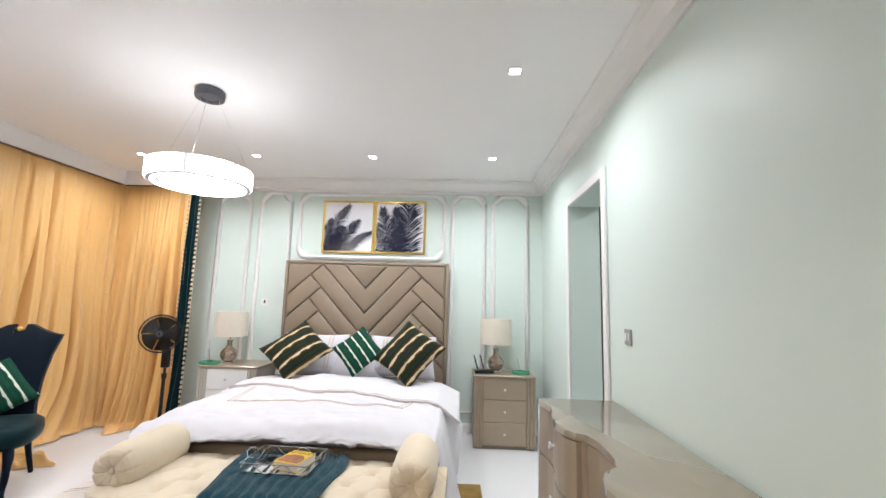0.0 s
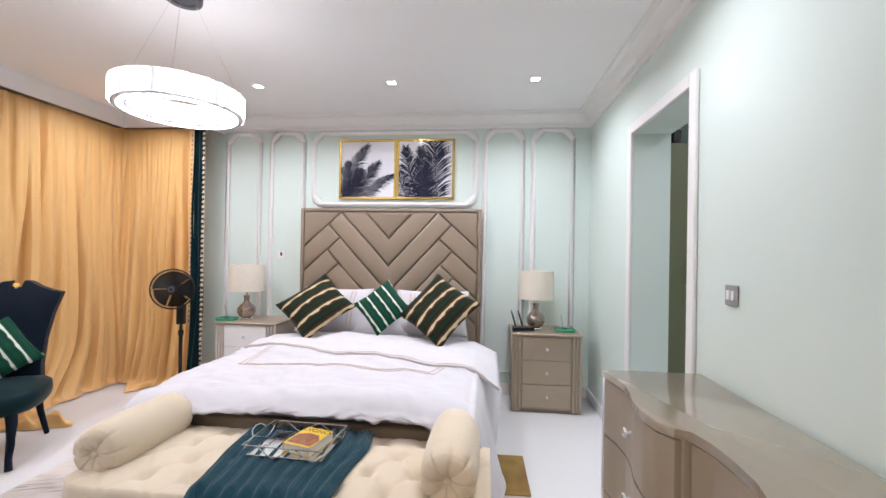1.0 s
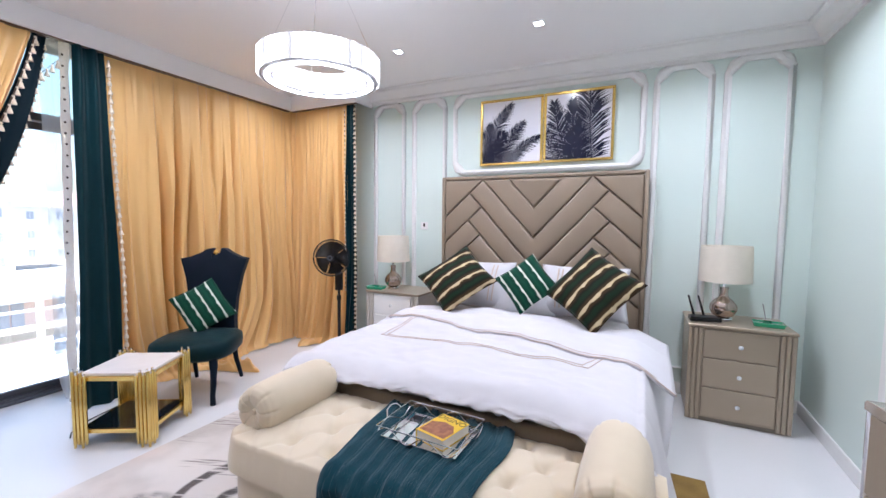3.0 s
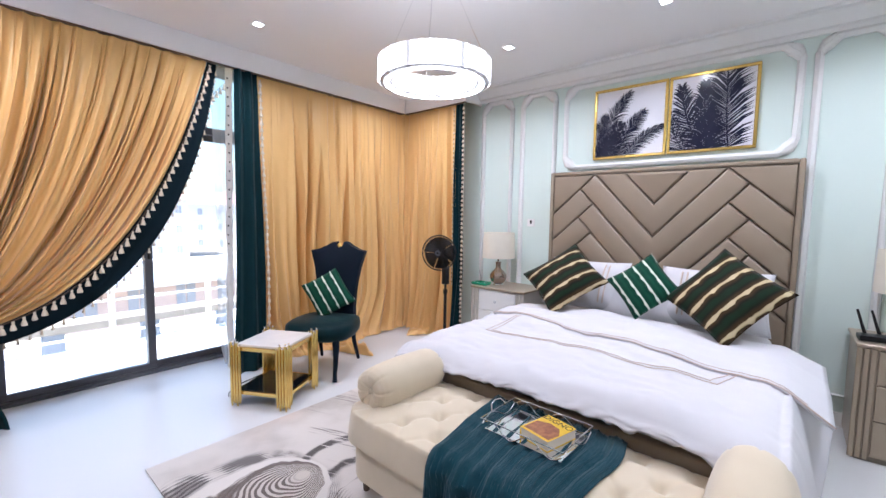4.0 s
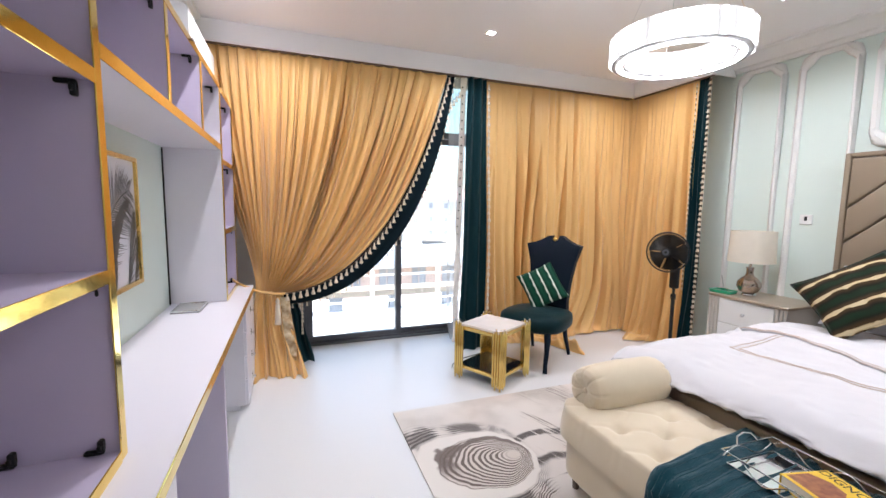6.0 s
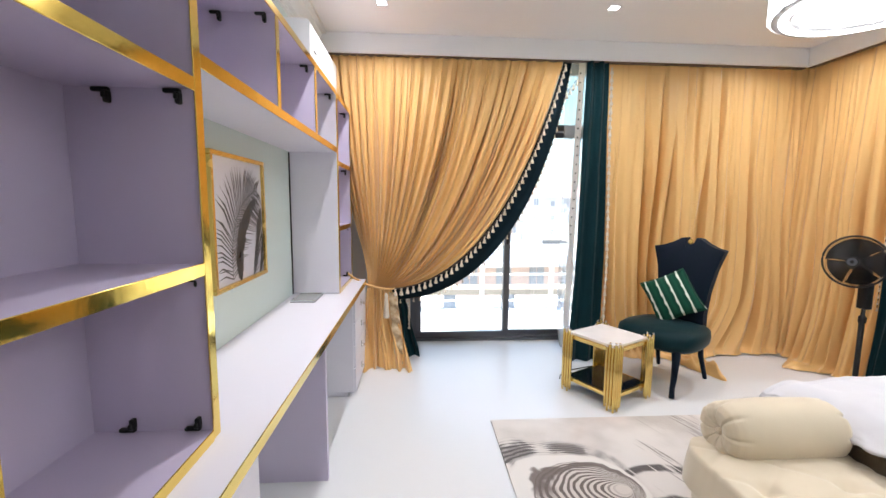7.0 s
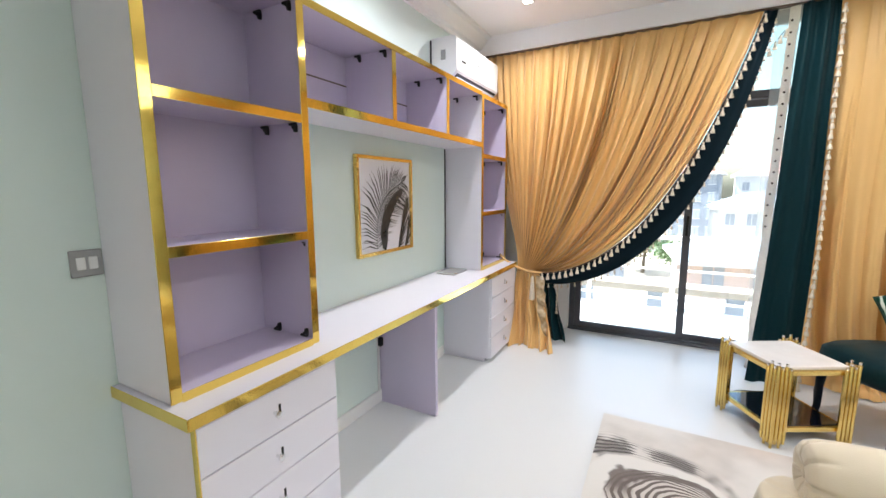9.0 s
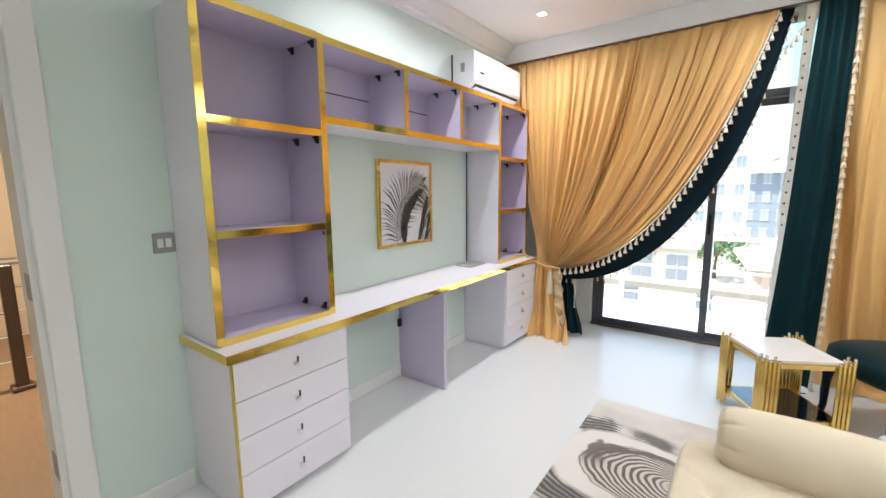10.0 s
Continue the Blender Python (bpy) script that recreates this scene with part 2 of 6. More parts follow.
M = dict(
    mint=surface("mint_wall_paint", (0.668, 0.762, 0.718), rough=0.48, scale=1.3, mix=0.25, second=(0.63, 0.735, 0.69), bump=0.04, grain=90, spec=0.4),
    white=surface("white_paint", (0.80, 0.80, 0.79), rough=0.55, scale=2, mix=0.2, second=(0.75, 0.75, 0.74), bump=0.03, grain=120),
    ceiling=surface("ceiling_paint", (0.86, 0.85, 0.85), rough=0.7, scale=0.8, mix=0.3, second=(0.82, 0.81, 0.81), bump=0.02),
    floor=surface("polished_white_tile", (0.735, 0.735, 0.745), rough=0.25, scale=0.5, mix=0.2, second=(0.71, 0.71, 0.72), bump=0.0, rough_vary=0.0),
    gold_cloth=surface("gold_satin", (0.83, 0.525, 0.205), rough=0.42, scale=5, mix=0.3, second=(0.76, 0.445, 0.15), bump=0.12, grain=420, sheen=0.3, stretch=(1, 1, 0.25), through_light=0.12),
    green_cloth=surface("green_velvet", (0.003, 0.023, 0.029), rough=0.55, scale=6, mix=0.4, second=(0.002, 0.016, 0.020), bump=0.15, grain=400, sheen=0.08, spec=0.12),
    band_velvet=surface("blue_black_velvet", (0.0025, 0.0125, 0.020), rough=0.55, scale=6, mix=0.4, second=(0.0018, 0.007, 0.012), bump=0.15, grain=400, sheen=0.06, spec=0.12),
    teal_velvet=surface("teal_velvet", (0.0025, 0.020, 0.024), rough=0.5, scale=9, mix=0.5, second=(0.0015, 0.012, 0.018), bump=0.15, grain=400, sheen=0.08, spec=0.12),
    navy_velvet=surface("midnight_velvet", (0.006, 0.010, 0.022), rough=0.6, scale=9, mix=0.5, second=(0.003, 0.012, 0.018), bump=0.15, grain=400, sheen=0.08, spec=0.12),
    tassel=surface("cream_tassel", (0.70, 0.60, 0.47), rough=0.8, scale=30, bump=0.3),
    brocade=surface("cream_gold_brocade", (0.68, 0.56, 0.38), rough=0.6, scale=28, mix=0.9, second=(0.34, 0.20, 0.07), bump=0.3, grain=120),
    sheer=surface("sheer_voile", (0.88, 0.87, 0.86), rough=0.8, scale=40, mix=0.3, bump=0.1, through_light=0.75),
    lace=surface("cream_lace_trim", (0.90, 0.85, 0.80), rough=0.8, scale=60, mix=0.6, second=(0.78, 0.70, 0.64), bump=0.3, grain=120, through_light=0.85),
    tassel_head=surface("dark_tassel_head", (0.06, 0.035, 0.02), rough=0.7, bump=0.2),
    lilac=surface("lilac_laminate", (0.585, 0.52, 0.665), rough=0.32, scale=3, mix=0.2, second=(0.55, 0.49, 0.64), bump=0.02),
    pale=surface("pale_lilac_laminate", (0.79, 0.765, 0.835), rough=0.40, scale=3, mix=0.2, second=(0.76, 0.735, 0.805), bump=0.02),
    gold=surface("mirror_gold_strip", (0.88, 0.66, 0.16), rough=0.10, metal=1.0, scale=14, mix=0.4, second=(0.76, 0.54, 0.10), bump=0.05, grain=40),
    gold_leaf=surface("gold_picture_frame", (0.80, 0.56, 0.16), rough=0.25, metal=0.9, scale=20, bump=0.05),
    gold_metal=surface("brushed_gold_metal", (0.82, 0.60, 0.20), rough=0.24, metal=1.0, scale=25, mix=0.4, bump=0.04),
    champagne=surface("champagne_lacquer", (0.39, 0.325, 0.245), rough=0.36, metal=0.4, scale=4, mix=0.2, second=(0.34, 0.28, 0.21), bump=0.02, grain=300, coat=0.06),
    champagne_top=surface("polished_champagne_lacquer", (0.35, 0.295, 0.225), rough=0.17, metal=0.3, scale=4, mix=0.2, second=(0.31, 0.26, 0.195), bump=0.0, coat=0.5),
    pale_champagne=surface("pale_champagne_lacquer", (0.58, 0.55, 0.50), rough=0.34, metal=0.2, scale=4, mix=0.2, second=(0.53, 0.50, 0.45), bump=0.03, grain=300),
    champagne_dark=surface("champagne_lacquer_edge", (0.22, 0.19, 0.155), rough=0.3, metal=0.4, bump=0.02),
    taupe=surface("taupe_leather", (0.285, 0.222, 0.16), rough=0.42, scale=6, mix=0.35, second=(0.245, 0.19, 0.138), bump=0.2, grain=260),
    seam=surface("dark_taupe_piping", (0.13, 0.09, 0.065), rough=0.5, bump=0.1),
    linen=surface("white_cotton", (0.645, 0.63, 0.66), rough=0.85, scale=5, mix=0.25, second=(0.60, 0.585, 0.615), bump=0.25, grain=240, sheen=0.2),
    beige=surface("beige_embroidery", (0.60, 0.48, 0.41), rough=0.8, bump=0.3),
    cream=surface("cream_velvet", (0.69, 0.59, 0.44), rough=0.7, scale=7, mix=0.4, second=(0.61, 0.51, 0.37), bump=0.15, grain=320, sheen=0.4),
    throw=surface("teal_knit", (0.012, 0.058, 0.080), rough=0.85, scale=20, mix=0.6, second=(0.006, 0.034, 0.052), bump=0.6, grain=120, sheen=0.3, stretch=(1, 3, 1), spec=0.12),
    chrome=surface("chrome", (0.85, 0.85, 0.86), rough=0.08, metal=1.0, bump=0.0, scale=20),
    crystal=surface("crystal_knob", (0.85, 0.87, 0.9), rough=0.06, metal=0.3, bump=0.0, coat=1.0),
    black=surface("black_plastic", (0.012, 0.012, 0.013), rough=0.35, scale=20, bump=0.03, spec=0.3),
    gunmetal=surface("grey_anodised_frame", (0.12, 0.125, 0.145), rough=0.4, metal=0.5, bump=0.02),
    grey=surface("grey_plastic", (0.32, 0.32, 0.32), rough=0.4, bump=0.02),
    shade=surface("cream_lampshade_linen", (0.90, 0.85, 0.75), rough=0.85, scale=12, bump=0.3, grain=260, through_light=0.3),
    smoke=surface("smoked_mercury_glass", (0.50, 0.42, 0.37), rough=0.08, metal=0.85, scale=25, mix=0.6, second=(0.28, 0.22, 0.19), bump=0.0),
    marble=surface("white_marble", (0.80, 0.76, 0.74), rough=0.15, scale=7, mix=0.45, second=(0.60, 0.55, 0.53), bump=0.0),
    black_glass=surface("black_glass", (0.006, 0.008, 0.016), rough=0.06, bump=0.0, coat=1.0),
    print_sky=surface("print_pale_sky", (0.80, 0.80, 0.86), rough=0.14, scale=3, mix=0.4, second=(0.72, 0.72, 0.79), bump=0.0),
    print_leaf=surface("print_navy_leaf", (0.010, 0.012, 0.030), rough=0.14, scale=30, mix=0.5, second=(0.03, 0.032, 0.06), bump=0.0),
    print_grey=surface("print_grey_leaf", (0.015, 0.015, 0.016), rough=0.3, scale=25, mix=0.6, second=(0.09, 0.088, 0.085), bump=0.0),
    yellow=surface("yellow_book_cover", (0.72, 0.47, 0.02), rough=0.35, scale=20, bump=0.02),
    ink=surface("black_ink", (0.012, 0.011, 0.01), rough=0.5, bump=0.0),
    paper=surface("book_paper", (0.72, 0.66, 0.55), rough=0.8, bump=0.2, stretch=(1, 1, 12)),
    maroon=surface("maroon_print", (0.16, 0.03, 0.02), rough=0.4, scale=30, mix=0.8, second=(0.45, 0.2, 0.08), bump=0.0),
    green_glass=surface("green_glass", (0.05, 0.36, 0.20), rough=0.1, scale=12, bump=0.0, coat=0.6),
    olive=surface("olive_wardrobe_laminate", (0.215, 0.215, 0.125), rough=0.4, scale=3, bump=0.03),
    hall_wood=surface("hall_brown_floor", (0.24, 0.15, 0.09), rough=0.45, scale=6, mix=0.5, bump=0.03, stretch=(6, 1, 1)),
    post_wood=surface("dark_stair_post", (0.10, 0.055, 0.03), rough=0.35, scale=10, bump=0.05, stretch=(4, 4, 1)),
    hall_wall=surface("hall_cream_paint", (0.62, 0.50, 0.38), rough=0.7, scale=2, bump=0.03),
    mustard=surface("gold_floor_mat", (0.33, 0.21, 0.05), rough=0.9, scale=6, mix=0.9, second=(0.17, 0.10, 0.03), bump=0.5, grain=300),
    balcony=surface("pale_balcony_tile", (0.72, 0.71, 0.69), rough=0.5, scale=2, bump=0.05),
    render_white=surface("white_house_render", (0.74, 0.74, 0.74), rough=0.85, scale=0.6, mix=0.4, bump=0.1, grain=20),
    render_pink=surface("pink_brick_render", (0.66, 0.52, 0.46), rough=0.85, scale=1.2, mix=0.4, bump=0.1, grain=20),
    roof_grey=surface("grey_roof_sheet", (0.25, 0.28, 0.33), rough=0.6, scale=1.5, mix=0.4, bump=0.1, grain=14),
    roof_red=surface("faded_red_roof", (0.36, 0.22, 0.20), rough=0.7, scale=1.5, mix=0.4, bump=0.1, grain=14),
    far_glass=surface("dark_window_glass", (0.40, 0.42, 0.46), rough=0.15, bump=0.0),
    render_beige=surface("beige_house_render", (0.70, 0.62, 0.52), rough=0.85, scale=0.6, mix=0.4, bump=0.1, grain=20),
    leaf=surface("green_leaf", (0.11, 0.17, 0.07), rough=0.6, scale=3, mix=0.7, second=(0.07, 0.12, 0.045), bump=0.0),
    bark=surface("bark", (0.12, 0.09, 0.06), rough=0.9, scale=8, bump=0.5, grain=40),
    earth=surface("sandy_ground", (0.32, 0.28, 0.23), rough=0.95, scale=0.4, mix=0.6, bump=0.3, grain=10),
    pane=clear_glass("window_pane", (0.97, 0.99, 0.985)),
    tinted_pane=clear_glass("green_tinted_pane", (0.90, 0.95, 0.86)),
    fan_blade=clear_glass("smoked_blue_plastic", (0.20, 0.23, 0.30), 0.25),
    crystal_glow=glow("lit_crystal", (1.0, 0.97, 0.95), 1.0),
    led=glow("led_strip", (1.0, 0.97, 0.96), 1.0),
    # glow of an added, unseen ring that lifts the ceiling's brightness
    ceiling_glow=glow("hidden_ceiling_glow", (1.0, 0.96, 0.94), 3.2),
    lamp_face=glow("downlight_lens", (1.0, 0.97, 0.93), 6.0),
)
ct = M["crystal_glow"].node_tree
geo, spread = ct.nodes.new("ShaderNodeNewGeometry"), ct.nodes.new("ShaderNodeMapRange")
spread.inputs["To Min"].default_value, spread.inputs["To Max"].default_value = RING_GLOW * 0.10, RING_GLOW * 1.3
skew = ct.nodes.new("ShaderNodeMath")
skew.operation, skew.inputs[1].default_value = "POWER", 1.8
ct.links.new(geo.outputs["Random Per Island"], skew.inputs[0])
ct.links.new(skew.outputs[0], spread.inputs["Value"])
ct.links.new(spread.outputs["Result"], ct.nodes["Principled BSDF"].inputs["Emission Strength"])
M["led"].node_tree.nodes["Principled BSDF"].inputs["Emission Strength"].default_value = 2.6
DARK, GOLDC = (0.009, 0.010, 0.005), (0.38, 0.28, 0.14)
M["cushion_dark"] = striped("dark_striped_cloth", [(0.0, (0.007, 0.022, 0.010)), (0.35, DARK), (0.62, (0.028, 0.017, 0.008)), (0.88, (0.050, 0.028, 0.011)), (0.945, (0.05, 0.03, 0.012)), (0.965, GOLDC), (1.0, (0.56, 0.46, 0.28))], 50, 0.14, 46, 0.085, angle=0)
M["cushion_green"] = striped("emerald_striped_cloth", [(0.0, (0.006, 0.060, 0.032)), (0.5, (0.004, 0.036, 0.022)), (0.93, (0.008, 0.066, 0.035)), (0.955, (0.46, 0.52, 0.42)), (1.0, (0.64, 0.66, 0.58))], 76, 0.12, 66, 0.075, angle=0)
M["rug"] = rug_material()
vt = M["sheer"].node_tree
weave, bare = vt.nodes.new("ShaderNodeMixShader"), vt.nodes.new("ShaderNodeBsdfTransparent")
weave.inputs[0].default_value = 0.62
cloth_end = vt.nodes["Material Output"].inputs["Surface"].links[0].from_socket
vt.links.new(cloth_end, weave.inputs[1])
vt.links.new(bare.outputs[0], weave.inputs[2])
vt.links.new(weave.outputs[0], vt.nodes["Material Output"].inputs["Surface"])


# ---- building helpers ----
def finish(name, bm, material, smooth=None):
    me = bpy.data.meshes.new(name)
    bmesh.ops.recalc_face_normals(bm, faces=bm.faces)
    bm.to_mesh(me)
    bm.free()
    me.materials.append(material)
    if smooth is not None:
        for p in me.polygons:
            p.use_smooth = True
        if smooth < 180:
            me.set_sharp_from_angle(angle=radians(smooth))
    return me


def part(name, bm, material, parent, label="", smooth=None):
    ob = new(name, finish(name, bm, material, smooth))
    ob.parent = parent
    return tagged(ob, label) if label else ob


def thing(name, label, category, group="", kind="", at=None):
    ob = new(name)
    ob.empty_display_size = 0.1
    if at is not None:
        ob.matrix_basis = at
    return tagged(ob, label, category, group, kind)


def solid(name, bm, material, label, category, kind="", group="", smooth=None):
    return tagged(new(name, finish(name, bm, material, smooth)), label, category, group, kind)


def share(ob, m, parent=None):
    """One more object on the same mesh."""
    o = new(ob.name.split(".")[0], ob.data)
    o.parent = parent or ob.parent
    o.matrix_basis = m
    return o


def box(bm, x0, x1, y0, y1, z0, z1, bevel=0.0, seg=1):
    vs = [bm.verts.new((x, y, z)) for z in (z0, z1) for x, y in ((x0, y0), (x1, y0), (x1, y1), (x0, y1))]
    fs = [bm.faces.new([vs[i] for i in q]) for q in ((3, 2, 1, 0), (4, 5, 6, 7), (0, 1, 5, 4), (1, 2, 6, 5), (2, 3, 7, 6), (3, 0, 4, 7))]
    if bevel:
        es = list({e for f in fs for e in f.edges})
        bmesh.ops.bevel(bm, geom=es, offset=bevel, segments=seg, affect="EDGES", profile=0.5)
    return bm


def boxed(*a, **k):
    return box(bmesh.new(), *a, **k)


def lathe(profile, n=24, m=None, bm=None):
    """Turns (radius, z) pairs about z."""
    bm = bm or bmesh.new()
    m = m or Matrix()
    rings = []
    for r, z in profile:
        if r < 1e-6:
            rings.append([bm.verts.new(m @ Vector((0, 0, z)))])
        else:
            rings.append([bm.verts.new(m @ Vector((r * math.cos(2 * math.pi * i / n), r * math.sin(2 * math.pi * i / n), z))) for i in range(n)])
    for a, b in zip(rings, rings[1:]):
        for i in range(n):
            j = (i + 1) % n
            q = [a[i % len(a)], a[j % len(a)], b[j % len(b)], b[i % len(b)]]
            q = list(dict.fromkeys(q))
            if len(q) > 2:
                bm.faces.new(q)
    return bm


def tube(points, r, n=8, closed=False, bm=None, taper=None):
    """A round bar along points."""
    bm = bm or bmesh.new()
    pts = [Vector(p) for p in points]
    rings = []
    up = Vector((0.03, 0.05, 1)).normalized()
    for i, p in enumerate(pts):
        a = pts[i - 1] if i or closed else p
        b = pts[(i + 1) % len(pts)] if i + 1 < len(pts) or closed else p
        d = (b - a).normalized()
        s = d.cross(up)
        if s.length < 0.05:
            s = d.cross(Vector((1, 0, 0)))
        s.normalize()
        u = s.cross(d).normalized()
        rr = r * (taper[i] if taper else 1)
        rings.append([bm.verts.new(p + rr * (math.cos(2 * math.pi * k / n) * s + math.sin(2 * math.pi * k / n) * u)) for k in range(n)])
    pairs = list(zip(rings, rings[1:])) + ([(rings[-1], rings[0])] if closed else [])
    for a, b in pairs:
        for k in range(n):
            bm.faces.new((a[k], a[(k + 1) % n], b[(k + 1) % n], b[k]))
    if not closed:
        bm.faces.new(rings[0])
        bm.faces.new(rings[-1][::-1])
    return bm


def sheet(fn, nu, nv, thick=0.0, bm=None):
    """A cloth from fn(u, v), u and v from 0 to 1; with a back side when thick."""
    bm = bm or bmesh.new()
    g = [[Vector(fn(i / nu, j / nv)) for j in range(nv + 1)] for i in range(nu + 1)]
    f = [[bm.verts.new(p) for p in row] for row in g]
    for i in range(nu):
        for j in range(nv):
            bm.faces.new((f[i][j], f[i + 1][j], f[i + 1][j + 1], f[i][j + 1]))
    if thick:
        b = []
        for i in range(nu + 1):
            row = []
            for j in range(nv + 1):
                du = g[min(i + 1, nu)][j] - g[max(i - 1, 0)][j]
                dv = g[i][min(j + 1, nv)] - g[i][max(j - 1, 0)]
                nrm = du.cross(dv)
                nrm = nrm.normalized() if nrm.length > 1e-9 else Vector((0, 0, 1))
                row.append(bm.verts.new(g[i][j] - nrm * thick))
            b.append(row)
        for i in range(nu):
            for j in range(nv):
                bm.faces.new((b[i][j], b[i][j + 1], b[i + 1][j + 1], b[i + 1][j]))
        for i in range(nu):
            bm.faces.new((f[i][0], b[i][0], b[i + 1][0], f[i + 1][0]))
            bm.faces.new((f[i][nv], f[i + 1][nv], b[i + 1][nv], b[i][nv]))
        for j in range(nv):
            bm.faces.new((f[0][j], f[0][j + 1], b[0][j + 1], b[0][j]))
            bm.faces.new((f[nu][j], b[nu][j], b[nu][j + 1], f[nu][j + 1]))
    return bm


def prism(outline, z0, z1, bevel=0.0, m=None, bm=None):
    """An outline in x, y raised from z0 to z1."""
    bm = bm or bmesh.new()
    m = m or Matrix()
    lo = [bm.verts.new(m @ Vector((x, y, z0))) for x, y in outline]
    hi = [bm.verts.new(m @ Vector((x, y, z1))) for x, y in outline]
    top = bm.faces.new(hi)
    bm.faces.new(lo[::-1])
    k = len(outline)
    for i in range(k):
        bm.faces.new((lo[i], lo[(i + 1) % k], hi[(i + 1) % k], hi[i]))
    if bevel:
        bmesh.ops.bevel(bm, geom=list(top.edges), offset=bevel, segments=2, affect="EDGES", profile=0.5)
    return bm


def run_profile(path, profile, closed=False):
    """A moulding: (offset, z) pairs swept along a plan path with mitred corners; the offset goes to the left of the path."""
    bm = bmesh.new()
    pts = [Vector(p).to_2d() for p in path]
    n = len(pts)
    rows = []
    for i, p in enumerate(pts):
        d0 = (p - pts[i - 1]).normalized() if i or closed else None
        d1 = (pts[(i + 1) % n] - p).normalized() if i + 1 < n or closed else None
        d0, d1 = d0 or d1, d1 or d0
        n0, n1 = Vector((-d0.y, d0.x)), Vector((-d1.y, d1.x))
        mit = (n0 + n1) / max(1 + n0.dot(n1), 0.2)
        rows.append([bm.verts.new((p.x + mit.x * o, p.y + mit.y * o, z)) for o, z in profile])
    for i in range(n if closed else n - 1):
        a, b = rows[i], rows[(i + 1) % n]
        for j in range(len(profile) - 1):
            bm.faces.new((a[j], b[j], b[j + 1], a[j + 1]))
    return bm


def wob(x, y=0.0, z=0.0):
    return noise.noise((x, y, z))


def lettering(text, size, m, material, name, parent, depth=0.0012):
    cu = bpy.data.curves.new(name, "FONT")
    cu.body, cu.size, cu.extrude, cu.align_x, cu.align_y = text, size, depth, "CENTER", "CENTER"
    tmp = bpy.data.objects.new(name, cu)
    scene.collection.objects.link(tmp)
    me = bpy.data.meshes.new_from_object(tmp.evaluated_get(bpy.context.evaluated_depsgraph_get()))
    bpy.data.objects.remove(tmp)
    me.materials.clear()
    me.materials.append(material)
    ob = new(name, me)
    ob.parent, ob.matrix_basis = parent, m
    return ob


# ---- structure ----
X0, X1, Y0, Y1, TOP = -3.66, 1.60, 0.44, 5.08, 2.80   # inner faces of the bedroom
PEL, RET = -3.17, 4.78                                   # pelmet line before the window, and its return

solid("floor", boxed(X0 - 0.1, 3.7, 0.24, 5.3, -0.12, 0.0), M["floor"], "polished white tiled bedroom floor", "floor", "structure")
solid("ceiling", boxed(X0 - 0.2, 3.9, 0.04, 5.3, TOP, TOP + 0.12), M["ceiling"], "smooth white painted ceiling", "ceiling", "structure")

bm = boxed(X0 - 0.2, 3.7, Y1, Y1 + 0.2, 0, TOP)
solid("wall_north", bm, M["mint"], "mint green wall with white panel mouldings behind the bed", "wall", "structure")

D0, D1, DZ = 0.33, 1.23, 2.10        # doorway to the hall
bm = boxed(X0 - 0.2, D0, 0.24, Y0, 0, TOP)
box(bm, D1, X1 + 0.25, 0.24, Y0, 0, TOP)
box(bm, D0, D1, 0.24, Y0, DZ, TOP)
solid("wall_south", bm, M["mint"], "mint green wall behind the fitted desk", "wall", "structure")

O0, O1, OZ = 3.095, 3.915, 2.262        # opening to the dressing room
bm = boxed(X1, X1 + 0.25, Y0, O0, 0, TOP)
box(bm, X1, X1 + 0.25, O1, Y1, 0, TOP)
box(bm, X1, X1 + 0.25, O0, O1, OZ, TOP)
solid("wall_east", bm, M["mint"], "mint green wall with an opening to the dressing room", "wall", "structure")

W0, W1, WZ, WT = 1.25, 3.25, 2.20, 2.73        # balcony door opening, door head, transom head
bm = boxed(X0 - 0.2, X0, Y0, W0, 0, TOP)
box(bm, X0 - 0.2, X0, W1, Y1, 0, TOP)
box(bm, X0 - 0.2, X0, W0, W1, WT, TOP)
# white instead of mint: the daylight on this wall is put into its colour
solid("wall_west", bm, M["white"], "window wall behind the curtains, coloured white to look more brightly lit", "wall", "structure")

# cornice on three sides; over the curtains a plain fascia board
prof = [(0.0, 2.665), (0.018, 2.665), (0.022, 2.69), (0.05, 2.70), (0.06, 2.725), (0.085, 2.745), (0.10, 2.775), (0.135, 2.782), (0.14, 2.80)]
solid("cornice", run_profile([(PEL, Y0), (X1, Y0), (X1, Y1), (-2.25, Y1)], prof), M["white"], "stepped white plaster cornice", "cornice", "structure", smooth=30)
bm = boxed(PEL - 0.02, PEL, Y0, RET, 2.64, TOP, 0.003)
box(bm, PEL - 0.02, -2.27, RET, RET + 0.02, 2.64, TOP, 0.003)
box(bm, -2.27, -2.25, RET, Y1, 2.64, TOP, 0.003)
solid("pelmet", bm, M["ceiling"], "white fascia board above the curtains", "pelmet", "structure")

# dark strip in place of the shadow gap between fascia and curtains
rail = boxed(PEL - 0.075, PEL - 0.021, Y0, RET, 2.634, 2.652, 0.003)
box(rail, PEL - 0.021, -2.272, RET + 0.021, RET + 0.055, 2.634, 2.652, 0.003)
solid("curtain_gap_shade", rail, M["post_wood"], "slim dark brown strip for the shade in the gap under the fascia", "curtain rail", "structure")

# skirting
bm = boxed(X1 - 0.014, X1, 4.06, Y1, 0, 0.10, 0.004)
box(bm, X1 - 0.014, X1, Y0, 3.03, 0, 0.10, 0.004)
box(bm, -2.25, X1 - 0.014, Y1 - 0.014, Y1, 0, 0.10, 0.004)
box(bm, -2.46, -0.72, Y0, Y0 + 0.012, 0, 0.09, 0.004)
